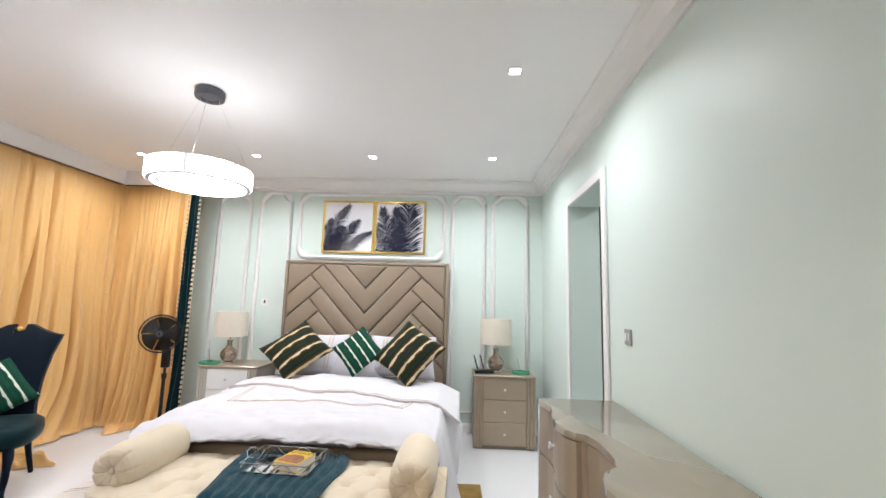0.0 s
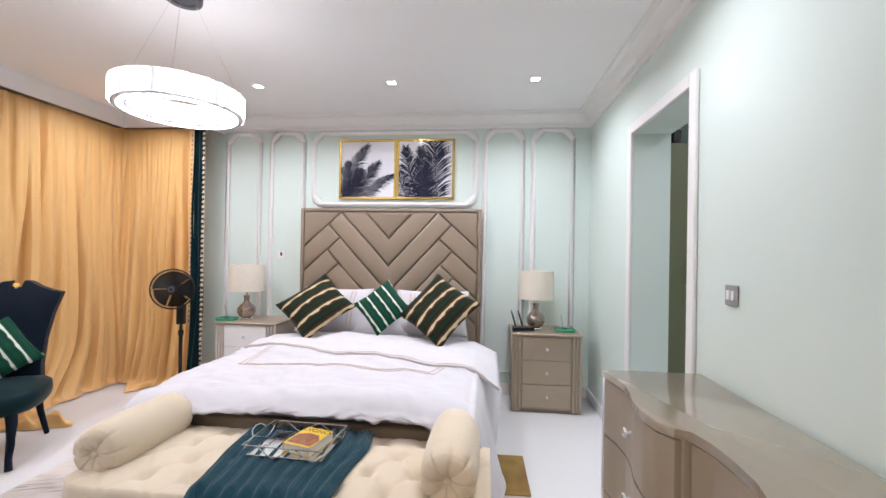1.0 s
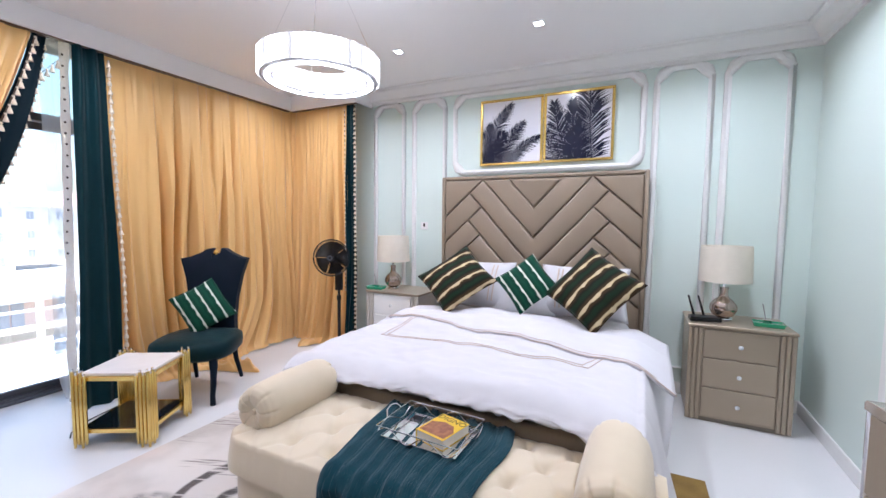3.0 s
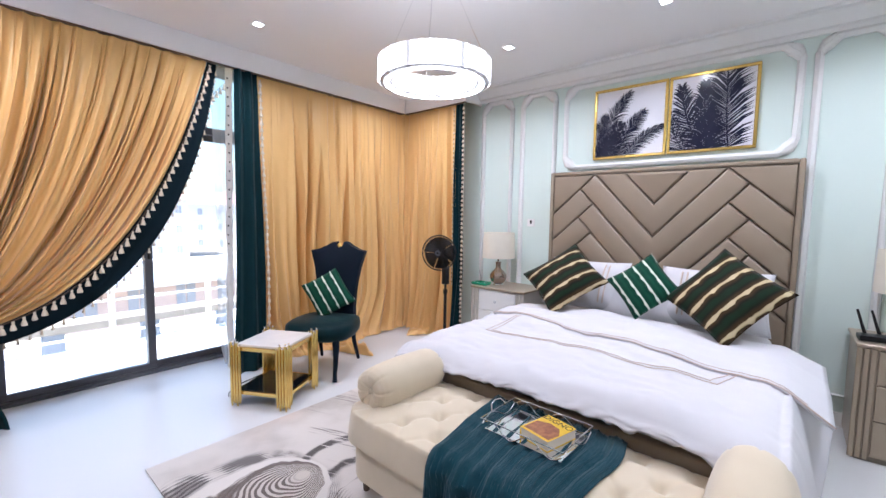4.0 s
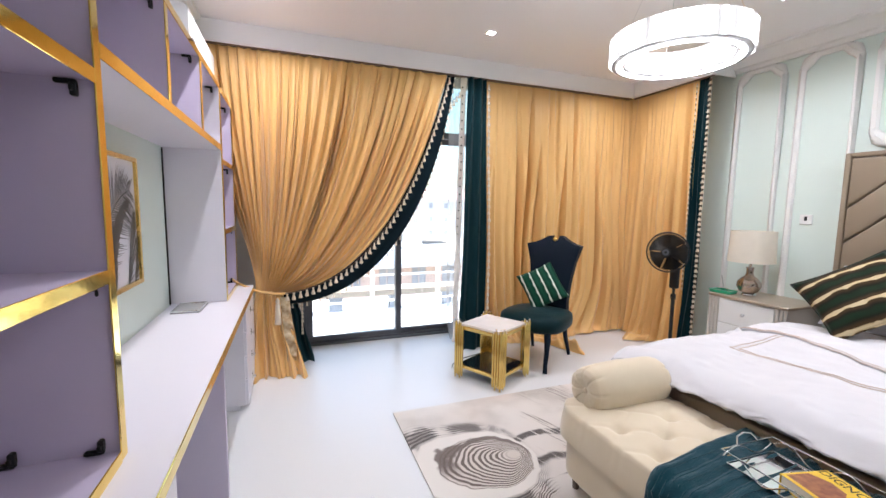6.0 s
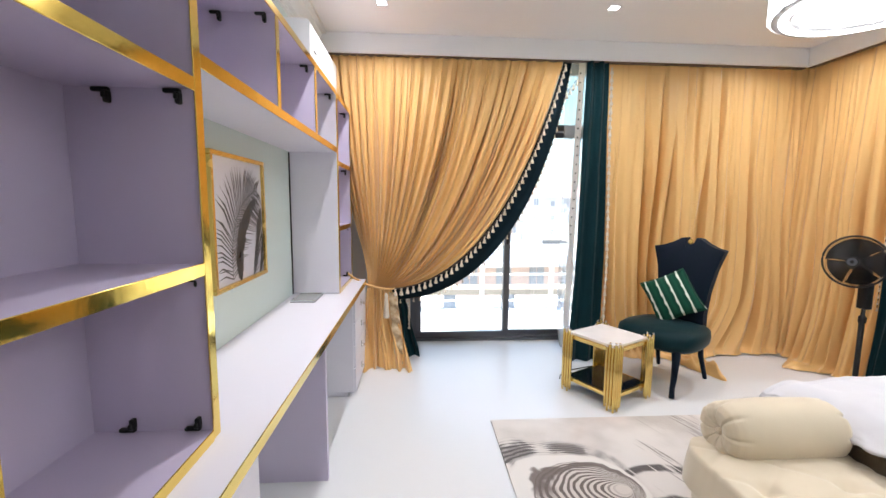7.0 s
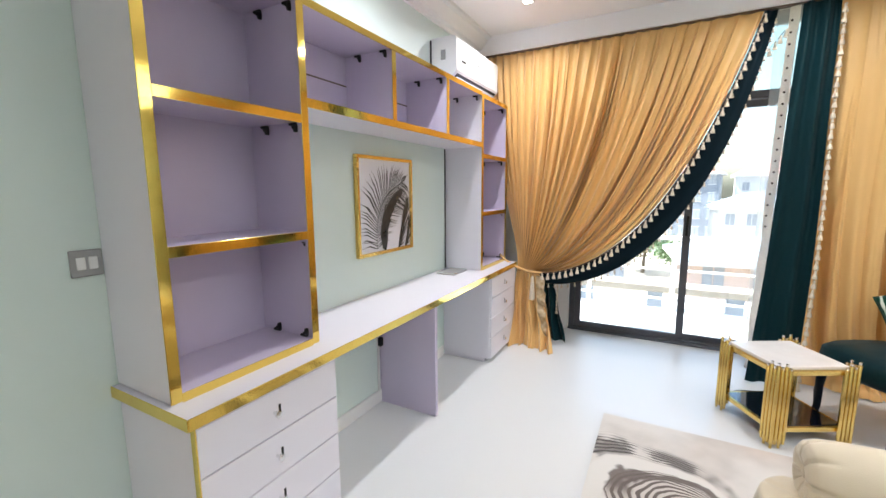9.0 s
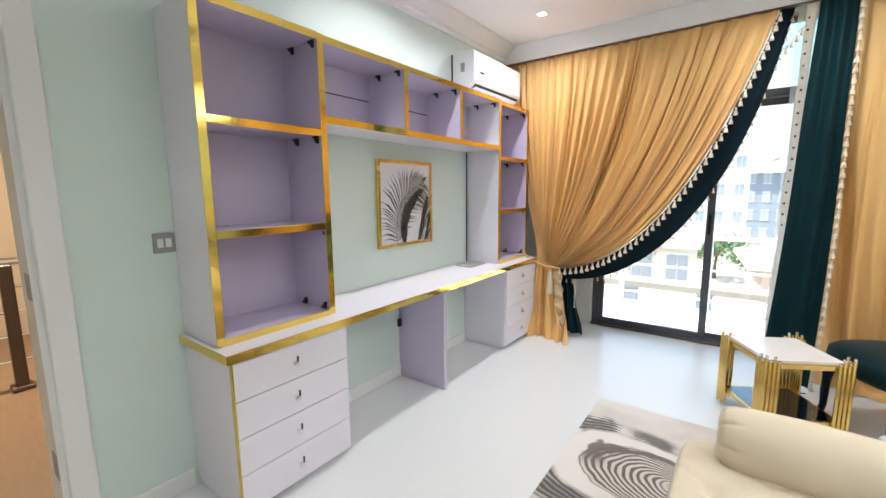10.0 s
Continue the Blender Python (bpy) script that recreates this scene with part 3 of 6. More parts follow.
box(bm, -0.11, 0.25, Y0, Y0 + 0.012, 0, 0.09, 0.004)
solid("baseboard", bm, M["white"], "white painted skirting boards", "skirting", "structure")


def casing(bm, axis, a0, a1, z1, face, w=0.085, d=0.022, sign=1):
    """A flat architrave with a raised outer bead round an opening."""
    for lo, hi, zl, zh in ((a0 - w, a0, 0, z1 + w), (a1, a1 + w, 0, z1 + w), (a0, a1, z1, z1 + w)):
        f0, f1 = sorted((face, face - sign * d))
        if axis == "y":
            box(bm, f0, f1, lo, hi, zl, zh, 0.005)
        else:
            box(bm, lo, hi, f0, f1, zl, zh, 0.005)
    return bm


solid("trim", casing(bmesh.new(), "y", O0, O1, OZ, X1, 0.07, 0.02), M["white"], "white architrave round the dressing room opening", "architrave", "structure")
bm = casing(bmesh.new(), "x", D0, D1, DZ, Y0 + 0.022)
casing(bm, "x", D0, D1, DZ, 0.24)
box(bm, D0, D0 + 0.02, 0.245, 0.435, 0, DZ)
box(bm, D1 - 0.02, D1, 0.245, 0.435, 0, DZ)
tagged(new("door_1", finish("door_1", bm, M["white"])), "cream white door frame of an open doorway", "door frame", kind="structure")
frame_ob = bpy.data.objects["door_1"]
for z in (0.30, 1.02, 1.8):
    part("hinge", boxed(D0 + 0.02, D0 + 0.024, 0.36, 0.43, z, z + 0.1), M["grey"], frame_ob, "brushed steel hinge")

# wall panel mouldings with scalloped, carved corners
def moulding_frame(x0, x1, z0, z1, low_ornament):
    """A raised panel frame on the north wall; its top corners are stepped in and carry a leaf."""
    y = Y1
    c = 0.055
    bm = bmesh.new()
    outline = [(x0, z0), (x0, z1 - c * 1.6), (x0 + c * 0.35, z1 - c * 1.1), (x0 + c, z1 - c * 0.6), (x0 + c * 1.5, z1),
               (x1 - c * 1.5, z1), (x1 - c, z1 - c * 0.6), (x1 - c * 0.35, z1 - c * 1.1), (x1, z1 - c * 1.6), (x1, z0)]
    if low_ornament:
        outline = outline[1:-1] + [(x1, z0 + c * 1.6), (x1 - c * 0.35, z0 + c * 1.1), (x1 - c, z0 + c * 0.6), (x1 - c * 1.5, z0),
                                   (x0 + c * 1.5, z0), (x0 + c, z0 + c * 0.6), (x0 + c * 0.35, z0 + c * 1.1), (x0, z0 + c * 1.6)]
    tube([(x, y - 0.006, z) for x, z in outline], 0.019, 8, closed=True, bm=bm)
    tube([(x, y - 0.004, z) for x, z in outline], 0.027, 6, closed=True, bm=bm)
    return bm


def leaf_corner(x, z, sx, sz):
    """A carved acanthus corner of small overlapping lobes."""
    bm = bmesh.new()
    for i in range(7):
        a = i / 6
        px, pz = x + sx * (0.002 + 0.10 * a), z + sz * (0.10 * (1 - a) + 0.002)
        bulge = 0.040 * (1 - abs(a - 0.5)) + 0.010
        bmesh.ops.create_icosphere(bm, subdivisions=1, radius=1.0, matrix=pose(px - sx * 0.012 * math.sin(a * math.pi), Y1 - 0.008, pz - sz * 0.012 * math.sin(a * math.pi)) @ Matrix.Diagonal((bulge, 0.024, bulge * 1.1, 1)))
    return bm


PANELS = [(-2.205, -1.84, 0.22, 2.642, False), (-1.71, -1.35, 0.22, 2.642, False), (-1.235, 0.47, 1.89, 2.638, True),
          (0.56, 0.937, 0.22, 2.642, False), (1.04, 1.425, 0.22, 2.642, False)]
for x0, x1, z0, z1, low in PANELS:
    p = tagged(new("panel_moulding", finish("panel_moulding", moulding_frame(x0, x1, z0, z1, low), M["white"], 40)),
               "white plaster panel moulding with carved corners on the mint wall", "moulding", "wall panel mouldings", "structure")
    corners = [(x0, z1, 1, -1), (x1, z1, -1, -1)] + ([(x0, z0, 1, 1), (x1, z0, -1, 1)] if low else [])
    for cx, cz, sx, sz in corners:
        part("carved_corner", leaf_corner(cx, cz, sx, sz), M["white"], p, smooth=60)

# balcony door: dark sliding frame
win = thing("window_1", "grey aluminium sliding glass balcony door", "window", kind="structure")
fx = X0 - 0.10
part("window_frame", box(box(box(boxed(fx - 0.05, fx + 0.05, W0, W1, 0.0, 0.032, 0.004), fx - 0.05, fx + 0.05, W0, W1, WZ - 0.06, WZ, 0.004),
     fx - 0.05, fx + 0.05, W0, W0 + 0.05, 0.032, WZ - 0.06, 0.004), fx - 0.05, fx + 0.05, W1 - 0.05, W1, 0.032, WZ - 0.06, 0.004), M["gunmetal"], win)
for a, b, dx in ((W0 + 0.05, 2.275, 0.022), (2.215, W1 - 0.05, -0.022)):
    s = part("sash", box(box(box(boxed(fx + dx - 0.018, fx + dx + 0.018, a, b, 0.033, 0.078, 0.003), fx + dx - 0.018, fx + dx + 0.018, a, b, WZ - 0.12, WZ - 0.065, 0.003),
             fx + dx - 0.018, fx + dx + 0.018, a, a + 0.06, 0.078, WZ - 0.12, 0.003), fx + dx - 0.018, fx + dx + 0.018, b - 0.06, b, 0.078, WZ - 0.12, 0.003), M["gunmetal"], win)
    g = part("pane", boxed(fx + dx - 0.003, fx + dx + 0.003, a + 0.06, b - 0.06, 0.078, WZ - 0.12), M["pane"], s)
    g.visible_shadow = False
bm = boxed(fx - 0.03, fx + 0.03, W0, W0 + 0.04, WZ, WT, 0.003)
box(bm, fx - 0.03, fx + 0.03, W1 - 0.04, W1, WZ, WT, 0.003)
box(bm, fx - 0.03, fx + 0.03, W0 + 0.04, W1 - 0.04, WT - 0.04, WT, 0.003)
tr_frame = part("transom_frame", bm, M["gunmetal"], win, "grey frame of the fixed upper light")
g = part("pane", boxed(fx - 0.003, fx + 0.003, W0 + 0.04, W1 - 0.04, WZ, WT - 0.04), M["tinted_pane"], tr_frame, "green tinted upper pane")
g.visible_shadow = False
part("lock", boxed(fx + 0.04, fx + 0.055, 2.235, 2.255, 1.0, 1.18, 0.004), M["black"], win)
part("track", boxed(fx - 0.04, fx + 0.10, W0, W1, 0.001, 0.016, 0.003), M["gunmetal"], win)

# dressing room shell
bm = boxed(3.5, 3.7, 2.4, Y1, 0, TOP)
box(bm, 1.85, 3.5, 2.2, 2.4, 0, TOP)
solid("wall_dressing_room", bm, M["mint"], "mint green dressing room walls", "wall", "structure")

# hall beyond the doorway
solid("floor_hall", boxed(-3.0, 3.0, -3.4, 0.24, -0.12, -0.004), M["hall_wood"], "glossy brown hall floor", "floor", "structure")
bm = boxed(-3.0, 3.0, -3.6, -3.4, -0.12, TOP)
box(bm, -3.2, -3.0, -3.6, 0.24, -0.12, TOP)
box(bm, 3.0, 3.2, -3.6, 0.24, -0.12, TOP)
solid("wall_hall", bm, M["hall_wall"], "warm cream hall walls", "wall", "structure")
solid("ceiling_hall", boxed(-3.2, 3.2, -3.6, 0.04, TOP, TOP + 0.12), M["ceiling"], "white hall ceiling", "ceiling", "structure")


# ---- lamps ----
def downlight():
    d = thing("downlight", "small recessed square white ceiling downlight, lit", "downlight", "ceiling downlights")
    part("rim", box(box(box(boxed(-0.042, 0.042, -0.042, -0.030, -0.006, 0.0, 0.001), -0.042, 0.042, 0.030, 0.042, -0.006, 0, 0.001),
         -0.042, -0.030, -0.030, 0.030, -0.006, 0, 0.001), 0.030, 0.042, -0.030, 0.030, -0.006, 0, 0.001), M["white"], d)
    part("lens", boxed(-0.030, 0.030, -0.030, 0.030, -0.003, -0.001), M["lamp_face"], d)
    return d


SPOTS = [(-2.55, 4.22), (-1.374, 4.22), (-0.214, 4.22), (0.95, 4.22), (0.965, 2.71), (-2.59, 2.71), (-2.65, 1.07), (-1.4, 1.07)]
first = downlight()
first.matrix_basis = pose(*SPOTS[0], TOP)
for s in SPOTS[1:]:
    copy_thing(first, pose(*s, TOP))


def lamp(name, at, watts, size, color=(1.0, 0.955, 0.94), rot=(0, 0, 0), sy=None):
    d = bpy.data.lights.new(name, "AREA")
    d.shape, d.size, d.size_y, d.energy, d.color, d.spread = "RECTANGLE", size, sy or size, watts, color, radians(150)
    new(name, d).matrix_world = pose(*at, *rot)


for s in SPOTS:
    lamp("downlight_beam", (*s, TOP - 0.008), DOWN_WATTS, 0.055)
# added fill light without a fitting, brightens the dressing room
lamp("dressing_fill_light", (2.6, 3.4, TOP - 0.01), DOWN_WATTS * 0.75, 0.1)
# warm fill light added for the hall, no fitting behind it
lamp("hall_fill_light", (0.3, -1.6, TOP - 0.01), HALL_WATTS, 0.12, (1.0, 0.78, 0.55))

# crystal ring chandelier
CH = (-1.06, 2.96)
ch = thing("chandelier", "round crystal ring chandelier with chrome rims, brightly lit", "chandelier", at=pose(*CH, 0))
R0, R1, ZL, ZH = 0.222, 0.302, 2.145, 2.25
part("ceiling_rose", lathe([(0, 2.748), (0.055, 2.748), (0.06, 2.738), (0.088, 2.738), (0.092, 2.746), (0.092, 2.795), (0, 2.795)], 32), M["gunmetal"], ch, "grey metal ceiling rose", 40)
for k in range(3):
    a = k * 2.094 + 0.4
    part("cable", tube([(0.05 * math.cos(a), 0.05 * math.sin(a), 2.75), (0.28 * math.cos(a), 0.28 * math.sin(a), ZH)], 0.0015, 5), M["chrome"], ch)
for z, nm in ((ZL - 0.012, "lower_rim"), (ZH - 0.012, "upper_rim")):
    part(nm, lathe([(R0 + 0.012, z), (R1 - 0.004, z), (R1 - 0.004, z + 0.012), (R0 + 0.012, z + 0.012), (R0 + 0.012, z)], 64), M["grey"], ch, "dull chrome ring", 40)
part("led_strip", lathe([(R0 + 0.03, ZL - 0.018), (R1 - 0.028, ZL - 0.018), (R1 - 0.028, ZL - 0.0125), (R0 + 0.03, ZL - 0.0125)], 64), M["led"], ch, "lit diffuser")
# added glowing ring on top, hidden from below, to brighten the ceiling
part("hidden_uplight", lathe([(R0 + 0.02, ZH - 0.001), (R1 - 0.02, ZH - 0.001), (R1 - 0.02, ZH + 0.004), (R0 + 0.02, ZH + 0.004), (R0 + 0.02, ZH - 0.001)], 64), M["ceiling_glow"], ch, "added glowing ring, unseen from below, that brightens the ceiling")


def crystal_ring(r, n, zl, zh, w):
    bm = bmesh.new()
    for i in range(n):
        a = 2 * math.pi * i / n
        jit = 0.004 * wob(i * 3.1, r)
        m = pose(0, 0, 0, 0, 0, math.degrees(a)) @ pose(r + jit, 0, 0)
        prism([(-0.004, -w), (0.004, -w), (0.008, 0), (0.004, w), (-0.004, w)], zl + 0.006 * wob(i, 2.0), zh, m=m, bm=bm)
    return bm


tagged(part("crystal_fringe", crystal_ring(R1, 84, ZL - 0.006, ZH, 0.010), M["crystal_glow"], ch, "hanging crystal prisms of the outer ring"), kind="stuff")
tagged(part("inner_crystal_fringe", crystal_ring(R0, 62, ZL - 0.006, ZH, 0.010), M["crystal_glow"], ch, "hanging crystal prisms of the inner ring"), kind="stuff")


# ---- curtains ----
def folds(s, z, freq, seed):
    """Depth of the pleats at a run s along the rail and height z: round fronts, tight valleys, uneven widths."""
    p = s * freq + 3.4 * wob(s * 1.5, z * 0.22, seed) + 1.0 * wob(s * 4.0, z * 0.5, seed + 2)
    return 1.3 * abs(math.sin(p * 0.5)) ** 0.7 - 0.8 + 0.35 * math.sin(p * 1.37 + 2.0 * wob(s * 2.1, z * 0.5, seed + 4))


def hanging(path, z1, freq, amp, seed, reach=None, nu=220, nv=56, z0=0.0, gather=0.0):
    """A full length curtain along a plan path; the pleats deepen downwards and the hem spreads on the floor."""
    reach = reach or (lambda s: 0.05)
    pts = [Vector(p) for p in path]
    lens = [0.0]
    for a, b in zip(pts, pts[1:]):
        lens.append(lens[-1] + (b - a).length)

    def fn(u, v):
        s = u * lens[-1]
        k = max(i for i in range(len(pts) - 1) if lens[i] <= s + 1e-9)
        d = (pts[k + 1] - pts[k]).normalized()
        p = pts[k] + d * (s - lens[k])
        nrm = Vector((d.y, -d.x))
        v = v ** 1.35
        lie = reach(s)
        zc = z1 - (1 - v) * (z1 - z0 + lie)
        z = z0 + 0.5 * (zc - z0 + math.sqrt((zc - z0) ** 2 + 0.0025))
        run = z - zc
        drop = 1 - z / z1
        flat = max(0.0, min(1.0, run / (lie + 0.01)))
        a = amp * (1 - 0.6 * flat) * (0.13 + 1.12 * drop) * (0.45 + 1.5 * abs(wob(s * 1.3, z * 0.3 + 5.5, seed)))
        off = a * folds(s, z, freq, seed) + 0.03 * drop * wob(s * 0.9, z * 0.4, seed + 9)
        off -= 0.26 * max(0.0, wob(s * 13, z * 0.45, seed + 21) - 0.06) * (0.20 + 0.80 * min(1, drop * 2)) * (1 - 0.7 * flat)
        low = max(0.0, 1 - z / 0.55) ** 2
        off += 0.05 * drop + 0.45 * lie * low + run * (1 + 0.2 * wob(s * 4, 3.3, seed))
        z += (0.012 + 0.34 * lie * (0.55 + 0.9 * wob(s * 6 + run * 5, run * 7, seed))) * 4 * flat * (1 - flat)
        sway = (0.05 * drop + 0.10 * low) * wob(s * 1.9, 7.7 + z, seed)
        sway -= gather * low ** 0.7 * math.exp(-((s - 1.25) / 0.28) ** 2)
        q = p + nrm * off + d * sway
        return (q.x, q.y, max(z, 0.003))
    return sheet(fn, nu, nv)


def puddle(s):
    """How far the hem lies out on the floor along the run behind the armchair."""
    return 0.02 + 0.38 * math.exp(-((s - 0.86) / 0.15) ** 2) + 0.07 * math.exp(-((s - 1.15) / 0.2) ** 2) + 0.05 * math.exp(-((s - 0.35) / 0.2) ** 2)


def tassel_mesh():
    """A small fringe tassel: head, neck and skirt."""
    return finish("tassel", lathe([(0, 0), (0.006, -0.002), (0.007, -0.01), (0.004, -0.016), (0.008, -0.022), (0.013, -0.042), (0.012, -0.047), (0, -0.046)], 8), M["tassel"], 60)


TASSEL = tassel_mesh()


def fringe(name, pts, parent, r=0.004, scale=1.0, label="cream fringe braid with tassels", braid="tassel_head"):
    """A braid along pts with a tassel at each point."""
    br = part(name, tube(pts, r, 6), M[braid], parent, label)
    for i, p in enumerate(pts):
        o = new("tassel", TASSEL)
        o.parent = br
        o.matrix_basis = pose(*p, 4 * wob(i * 1.3), 6 * wob(i * 0.7, 2.0), 40 * wob(i * 2.2)) @ Matrix.Scale(scale * (1 + 0.15 * wob(i * 1.9, 5)), 4)
    return br


# panel beside the armchair, and its return on the bed wall
cur = thing("curtain", "gold satin floor-length curtain puddling on the floor behind the armchair", "curtain")
part("panel", hanging([(-3.275, 2.95), (-3.245, 3.3), (-3.235, 3.6), (-3.235, 4.84)], 2.66, 56, 0.044, 3, puddle, 620, gather=0.22), M["gold_cloth"], cur, smooth=180)
cur2 = thing("curtain", "gold satin curtain edged with green velvet beside the bed", "curtain")
part("panel", hanging([(-3.25, 4.84), (-2.42, 4.86)], 2.66, 62, 0.028, 8, lambda s: 0.02 + 0.15 * math.exp(-((s - 0.40) / 0.10) ** 2), 300), M["gold_cloth"], cur2, smooth=180)
part("velvet_border", hanging([(-2.43, 4.845), (-2.335, 4.85)], 2.66, 40, 0.012, 12, lambda s: 0.02, 24), M["green_cloth"], cur2, "dark green velvet border", 180)
fringe("fringe", [(-2.305 + 0.008 * wob(i, 2), 4.825, 2.62 - i * 0.05) for i in range(50)], cur2, 0.010, 1.15)
fringe("fringe", [(-2.432, 4.815, 2.60 - i * 0.05) for i in range(40)], cur2, 0.003, 0.6)

# green drop between the two gold curtains
drop = thing("velvet_curtain", "dark green velvet curtain drop with cream tassel fringe", "curtain")


def green_fn(u, v):
    z = 0.02 + 2.64 * v
    wide = 0.19 + 0.09 * (1 - v)
    y = 2.785 + 0.02 * wob(z * 0.8, 3) - 0.13 * (1 - v) ** 1.4 + wide * u
    x = -3.20 + 0.10 * (1 - v) + 0.018 * math.sin(u * 13 + 1.2 * wob(z * 0.6, u)) + 0.05 * (1 - v) + 0.012 * wob(u * 4, z * 1.5, 6)
    return (x, y, z)


part("panel", sheet(green_fn, 40, 50), M["green_cloth"], drop, smooth=180)
fringe("fringe", [tuple(Vector(green_fn(1.0, 1 - i / 40)) + Vector((0.03, 0.012, -0.01))) for i in range(1, 40)], drop, 0.005, 1.25, "cream fringe braid with tassels", "brocade")


def lace_fn(u, v):
    return (-3.225 + 0.008 * math.sin(v * 37 + u * 3), 2.722 + 0.055 * u + 0.012 * wob(v * 9, u) - 0.05 * (1 - v), 0.05 + 2.6 * v)


BEAD = finish("bead", lathe([(0, 0.008), (0.006, 0.005), (0.008, 0), (0.006, -0.005), (0, -0.009)], 8), M["tassel_head"], 60)


def bead_row(pts, parent):
    """Dark beads sewn along an edge."""
    for p in pts:
        o = new("bead", BEAD)
        o.parent, o.matrix_basis = parent, pose(*p)


lace = part("lace_edge", sheet(lace_fn, 6, 90, 0.002), M["lace"], drop, "cream patterned edge with dark beads", 180)
bead_row([tuple(Vector(lace_fn(0.35, 0.96 - 0.030 * i)) + Vector((0.008, 0, 0))) for i in range(19)], lace)
top_fringe = [(-3.235 - 0.01 * i, 2.715 - 0.026 * i, 2.50 - 0.035 * i) for i in range(4)]
fringe("fringe", top_fringe, drop, 0.002, 1.2)

# white sheer behind the velvet drop
sheer = thing("sheer_curtain", "white sheer curtain drawn aside behind the green velvet drop", "curtain")
part("panel", hanging([(-3.46, 2.69), (-3.46, 3.22)], 2.70, 74, 0.024, 31, lambda s: 0.004, 150), M["sheer"], sheer, smooth=180)

# swagged curtain, gathered by a cord
TIE_Z = 0.70
GX = -3.13


def bez(p0, p1, p2, p3, t):
    s = 1 - t
    return tuple(s ** 3 * a + 3 * s * s * t * b + 3 * s * t * t * c + t ** 3 * d for a, b, c, d in zip(p0, p1, p2, p3))


def swag_line(u, v):
    """y, z of the thread u at v from the rail (0) to the tie (1)."""
    yt = 0.46 + 2.13 * u
    ye = 0.90 + 0.19 * u
    return bez((yt, 2.66), (yt - 0.24 * u ** 1.6 + 0.05 * (1 - u), 1.78), (ye + 0.78 * u ** 2.2 + 0.02, 0.72 + 0.36 * (1 - u)), (ye, TIE_Z - 0.02 * u), v)


def swag_fn(u, w):
    v = w * 1.45
    if v <= 1:
        y, z = swag_line(u, v)
        amp = (0.022 * (1 - v) ** 0.7 + 0.014) * (0.75 + 0.9 * abs(wob(u * 11, v * 0.6, 5)))
        ph = u * 205 * (1 - 0.25 * u) + 2.2 * wob(u * 5, v * 1.2, 2)
        amp *= 0.35 + 0.65 * min(1, v * 3)
        crease = 0.30 * max(0.0, wob(u * 105, v * 1.1, 11) - 0.17) * math.sin(math.pi * min(1, v * 1.05)) ** 0.7
        x = GX - 0.095 + 0.145 * min(1, v * 1.4) - crease + amp * math.sin(ph) + 0.03 * v * (1 - v) * 4 * wob(u * 6, v * 2, 7) + 0.06 * u * v * (1 - v)
        y += 0.006 * math.cos(ph)
        return (x, y, z)
    k = (v - 1) / 0.45
    y0 = 0.90 + 0.19 * u
    y = 0.985 + (y0 - 0.985) * (1 + 1.35 * k ** 0.7) + 0.03 * wob(u * 7, k * 2, 4) + 0.05 * k * k
    z = (TIE_Z - 0.02 * u) * (1 - k) + 0.004
    ph = u * 27 + 2.2 * wob(u * 4, k, 9)
    x = GX + 0.05 + 0.05 * k ** 2 + (0.013 + 0.030 * k) * math.sin(ph) + 0.012 * math.sin(u * 70 + 2 * wob(u * 5, k * 2)) + 0.22 * max(0, k - 0.72) * (1 + 2 * wob(u * 5, 3))
    return (x, y, z)


swag = thing("swag_curtain", "gold satin curtain swept aside and tied with a cord", "curtain")
part("panel", sheet(swag_fn, 760, 60), M["gold_cloth"], swag, smooth=180)


def band_fn(u, v):
    a = Vector((0, *swag_line(1.0, v)))
    b = Vector((0, *swag_line(1.0, min(v + 0.02, 1.02))))
    d = (b - a).normalized()
    nrm = Vector((0, -d.z, d.y))
    wide = (0.075 + 0.10 * math.sin(math.pi * min(v, 1) * 0.9)) * u
    p = a + nrm * wide
    return (GX - 0.10 + 0.11 * min(1, v * 1.4) + 0.012 * math.sin(u * 7 + 1.5 * wob(v * 4, 1)) - 0.02 * u, p.y, p.z)


part("velvet_border", sheet(band_fn, 12, 90), M["band_velvet"], swag, "blue-black velvet border", 180)
edge = [tuple(Vector((GX - 0.045 + 0.135 * min(1, v * 1.4), *swag_line(1.0, v))) + Vector((0, 0.008, 0))) for v in [i / 44 * 0.985 for i in range(1, 45)]]
fringe("fringe", edge, swag, 0.005, 1.25)
outer = [tuple(Vector(band_fn(1.0, i / 44 * 0.97)) + Vector((0.004, 0, 0))) for i in range(1, 45)]
fringe("fringe", outer, swag, 0.002, 0.75)


def green_tail(u, v):
    z = 0.05 + 0.66 * v
    return (GX - 0.04 + 0.025 * math.sin(u * 14 + 2 * wob(z * 3, u)) + 0.03 * (1 - v), 1.07 + (0.12 + 0.10 * (1 - v)) * u + 0.02 * wob(z * 4, 5) + 0.05 * (1 - v), z)


part("velvet_tail", sheet(green_tail, 30, 24), M["green_cloth"], swag, "dark green velvet tail below the tie", 180)
part("tie_cord", tube([(-3.22, 0.62, 0.86), (-3.02, 0.78, 0.79), (-3.015, 0.90, 0.725), (-3.02, 1.02, 0.69), (-3.06, 1.11, 0.68), (-3.16, 1.13, 0.69)], 0.010, 8), M["gold_cloth"], swag, "twisted gold cord")
